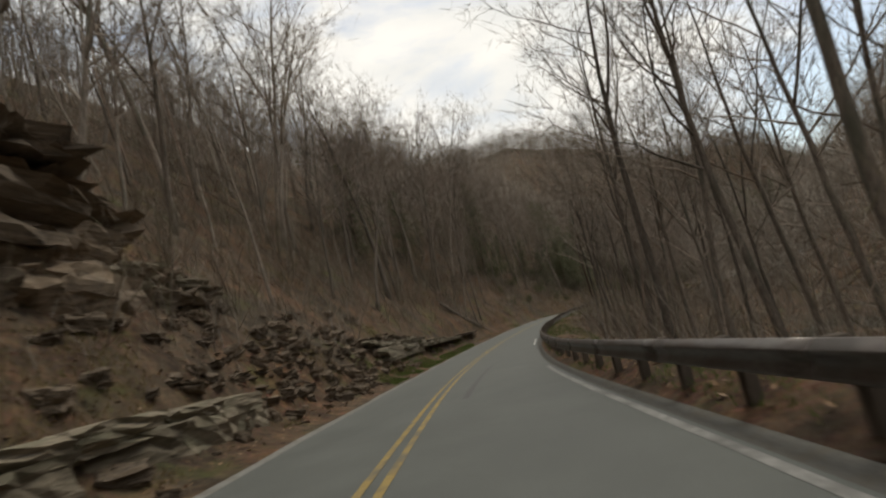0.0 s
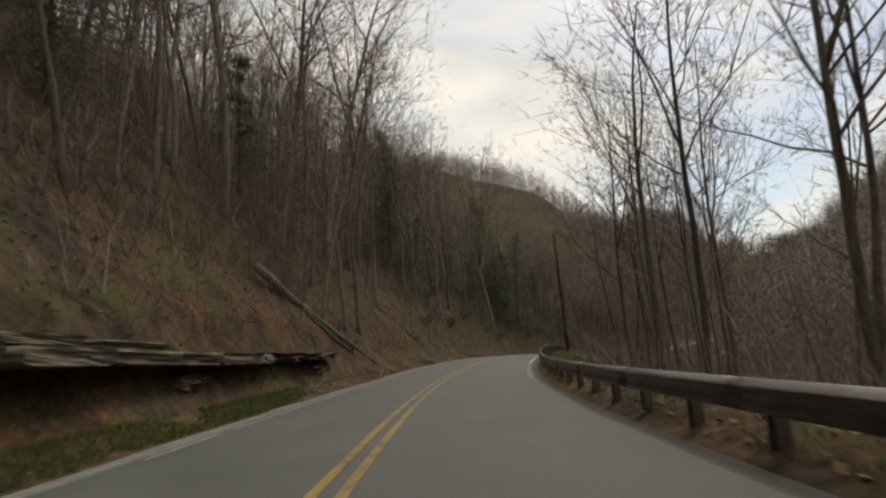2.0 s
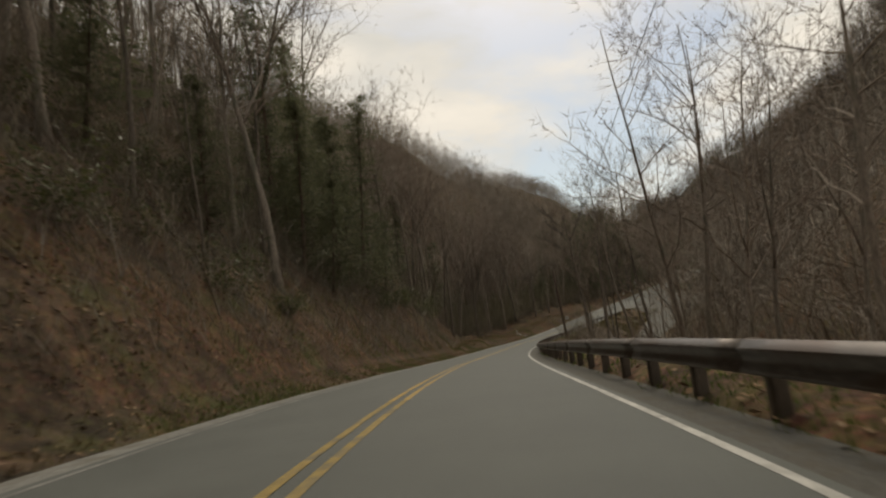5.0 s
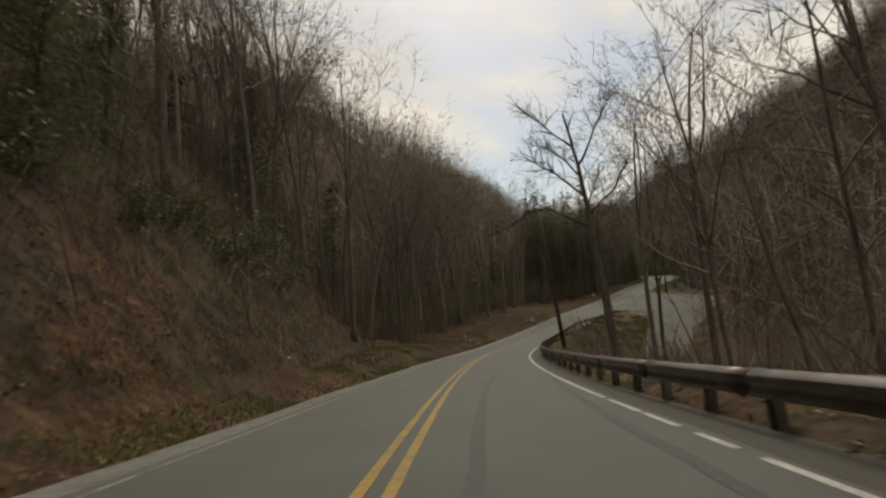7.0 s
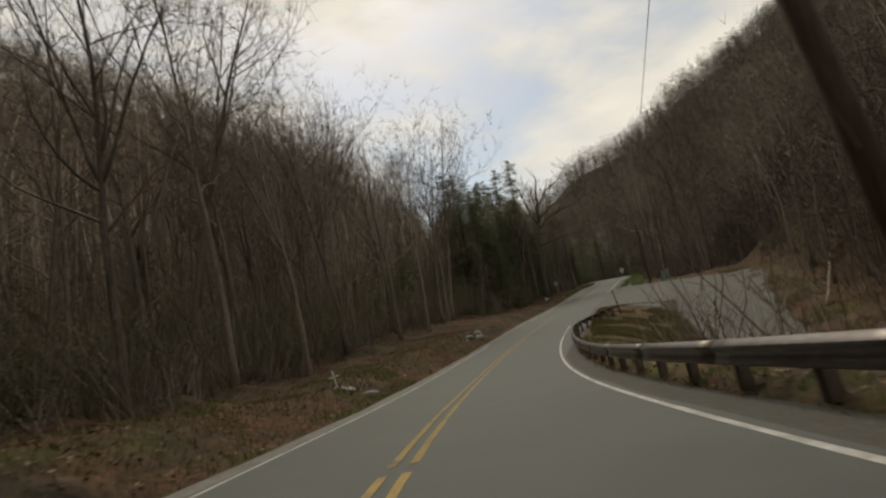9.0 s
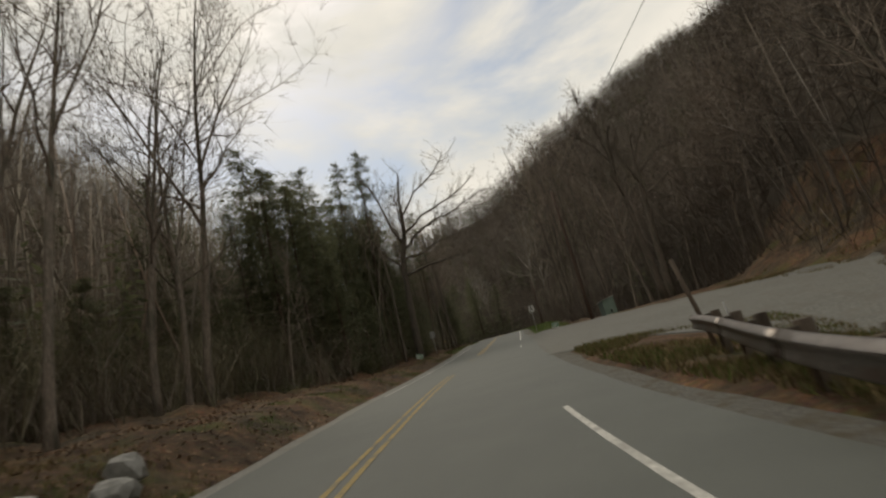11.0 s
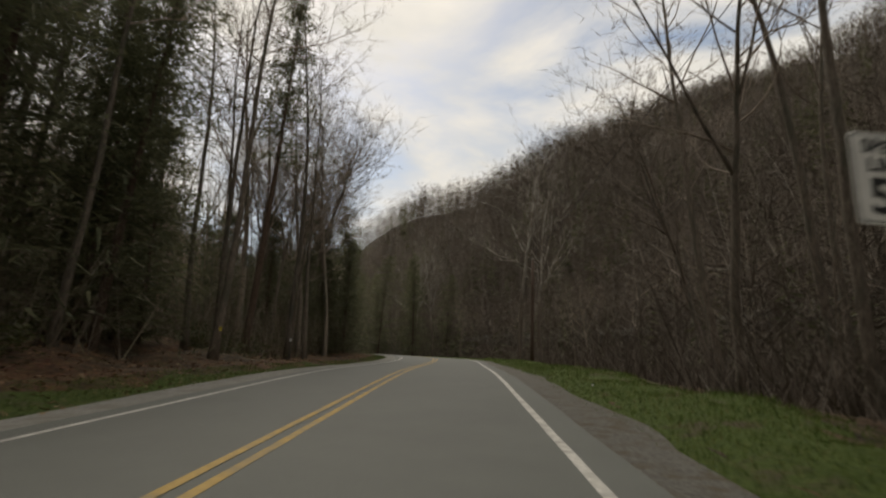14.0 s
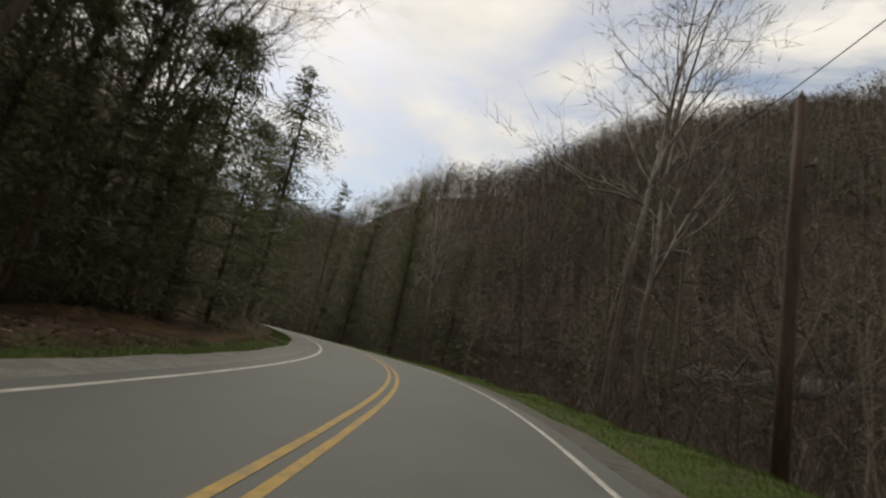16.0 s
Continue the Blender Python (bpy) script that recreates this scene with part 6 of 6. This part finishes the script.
LEAVES = "dry brown fallen leaves lying on the bank"
flat_bits(71, 18000, -10, 110, -12, -3.9, 0.068, M_LEAF, "fallen_leaves", LEAVES, 1.3)
flat_bits(72, 30000, 100, 240, -13, -3.9, 0.068, M_LEAF, "fallen_leaves", LEAVES, 1.3)
flat_bits(73, 14000, 236, 330, -12, -4.1, 0.068, M_LEAF, "fallen_leaves", LEAVES, 1.3)
flat_bits(74, 13000, -10, 214, 4.0, 13, 0.08, M_LEAF, "fallen_leaves", "dry brown leaves behind the guardrail", 1.3)


def grass(seed, n, s0, s1, r0, r1, h, material, label, clump=0.0):
    rng = np.random.default_rng(seed)
    s, r = rng.uniform(s0, s1, n), rng.uniform(r0, r1, n)
    if clump:
        p = plan(s, r)
        keep = value_noise(p[:, 0] / 1.7, p[:, 1] / 1.7, 9) > clump
        s, r = s[keep], r[keep]
    n = len(s)
    c = np.concatenate([plan(s, r), height(s, r)[:, None] - 0.01], 1)
    a = rng.uniform(0, 2 * np.pi, n)
    w = np.stack([np.cos(a), np.sin(a), 0 * a], 1) * rng.uniform(0.006, 0.014, n)[:, None] * (h / 0.15)
    tip = c + np.stack([rng.normal(0, 0.35, n), rng.normal(0, 0.35, n), np.ones(n)], 1) * (h * rng.uniform(0.4, 1.1, n))[:, None]
    v = np.stack([c - w, c + w, tip], 1)
    tagged(part("grass", Soup().add(v.reshape(-1, 3), np.arange(3 * n).reshape(-1, 3)).mesh("grass", material)), label, "grass", kind="stuff")


GREEN = "fresh green grass on the road verge"
grass(81, 64000, 276, 360, 4.5, 8.6, 0.14, M_GRASS, GREEN, -0.75)
grass(82, 30000, 360, 450, 4.5, 8.0, 0.16, M_GRASS, GREEN, -0.75)
grass(83, 40000, 284, 400, -5.6, -4.4, 0.12, M_GRASS, GREEN, -0.45)
grass(90, 16000, 236, 286, -6.4, -4.2, 0.12, M_GRASS, "thin green grass in the leaf litter", 0.25)
grass(84, 40000, 28, 62, -5.6, -3.7, 0.15, M_GRASS, "patchy green grass below the rock ledge", -0.15)
grass(85, 50000, 78, 232, -5.6, -3.6, 0.13, M_GRASS, "patchy green grass and weeds along the bank", 0.05)
grass(92, 46000, 110, 222, -8.6, -3.7, 0.16, M_GRASS, "green weeds and grass on the open bank", 0.18)
grass(93, 40000, 100, 232, -9.5, -3.8, 0.20, M_DRYGRASS, "straw-coloured dry grass and stems on the open bank", 0.0)
grass(94, 22000, 40, 100, -8.5, -3.8, 0.18, M_DRYGRASS, "straw-coloured dry grass on the leafy bank", 0.1)
grass(86, 56000, -10, 216, 3.95, 7.2, 0.16, M_GRASS, "patchy grass growing behind the guardrail", -0.15)
grass(87, 22000, 214, 241, 5.2, 12.4, 0.20, M_GRASS, "green and straw grass on the island by the lot", 0.05)
grass(91, 40000, 214, 241, 5.2, 12.4, 0.22, M_DRYGRASS, "straw-coloured dry grass on the island by the lot", -0.2)
grass(88, 22000, 214, 262, 18.5, 28, 0.30, M_DRYGRASS, "tawny dry grass on the slope above the lot", 0.1)
grass(89, 20000, -5, 40, -7.5, -4.2, 0.20, M_DRYGRASS, "tawny dry grass on the rocky bank", 0.15)
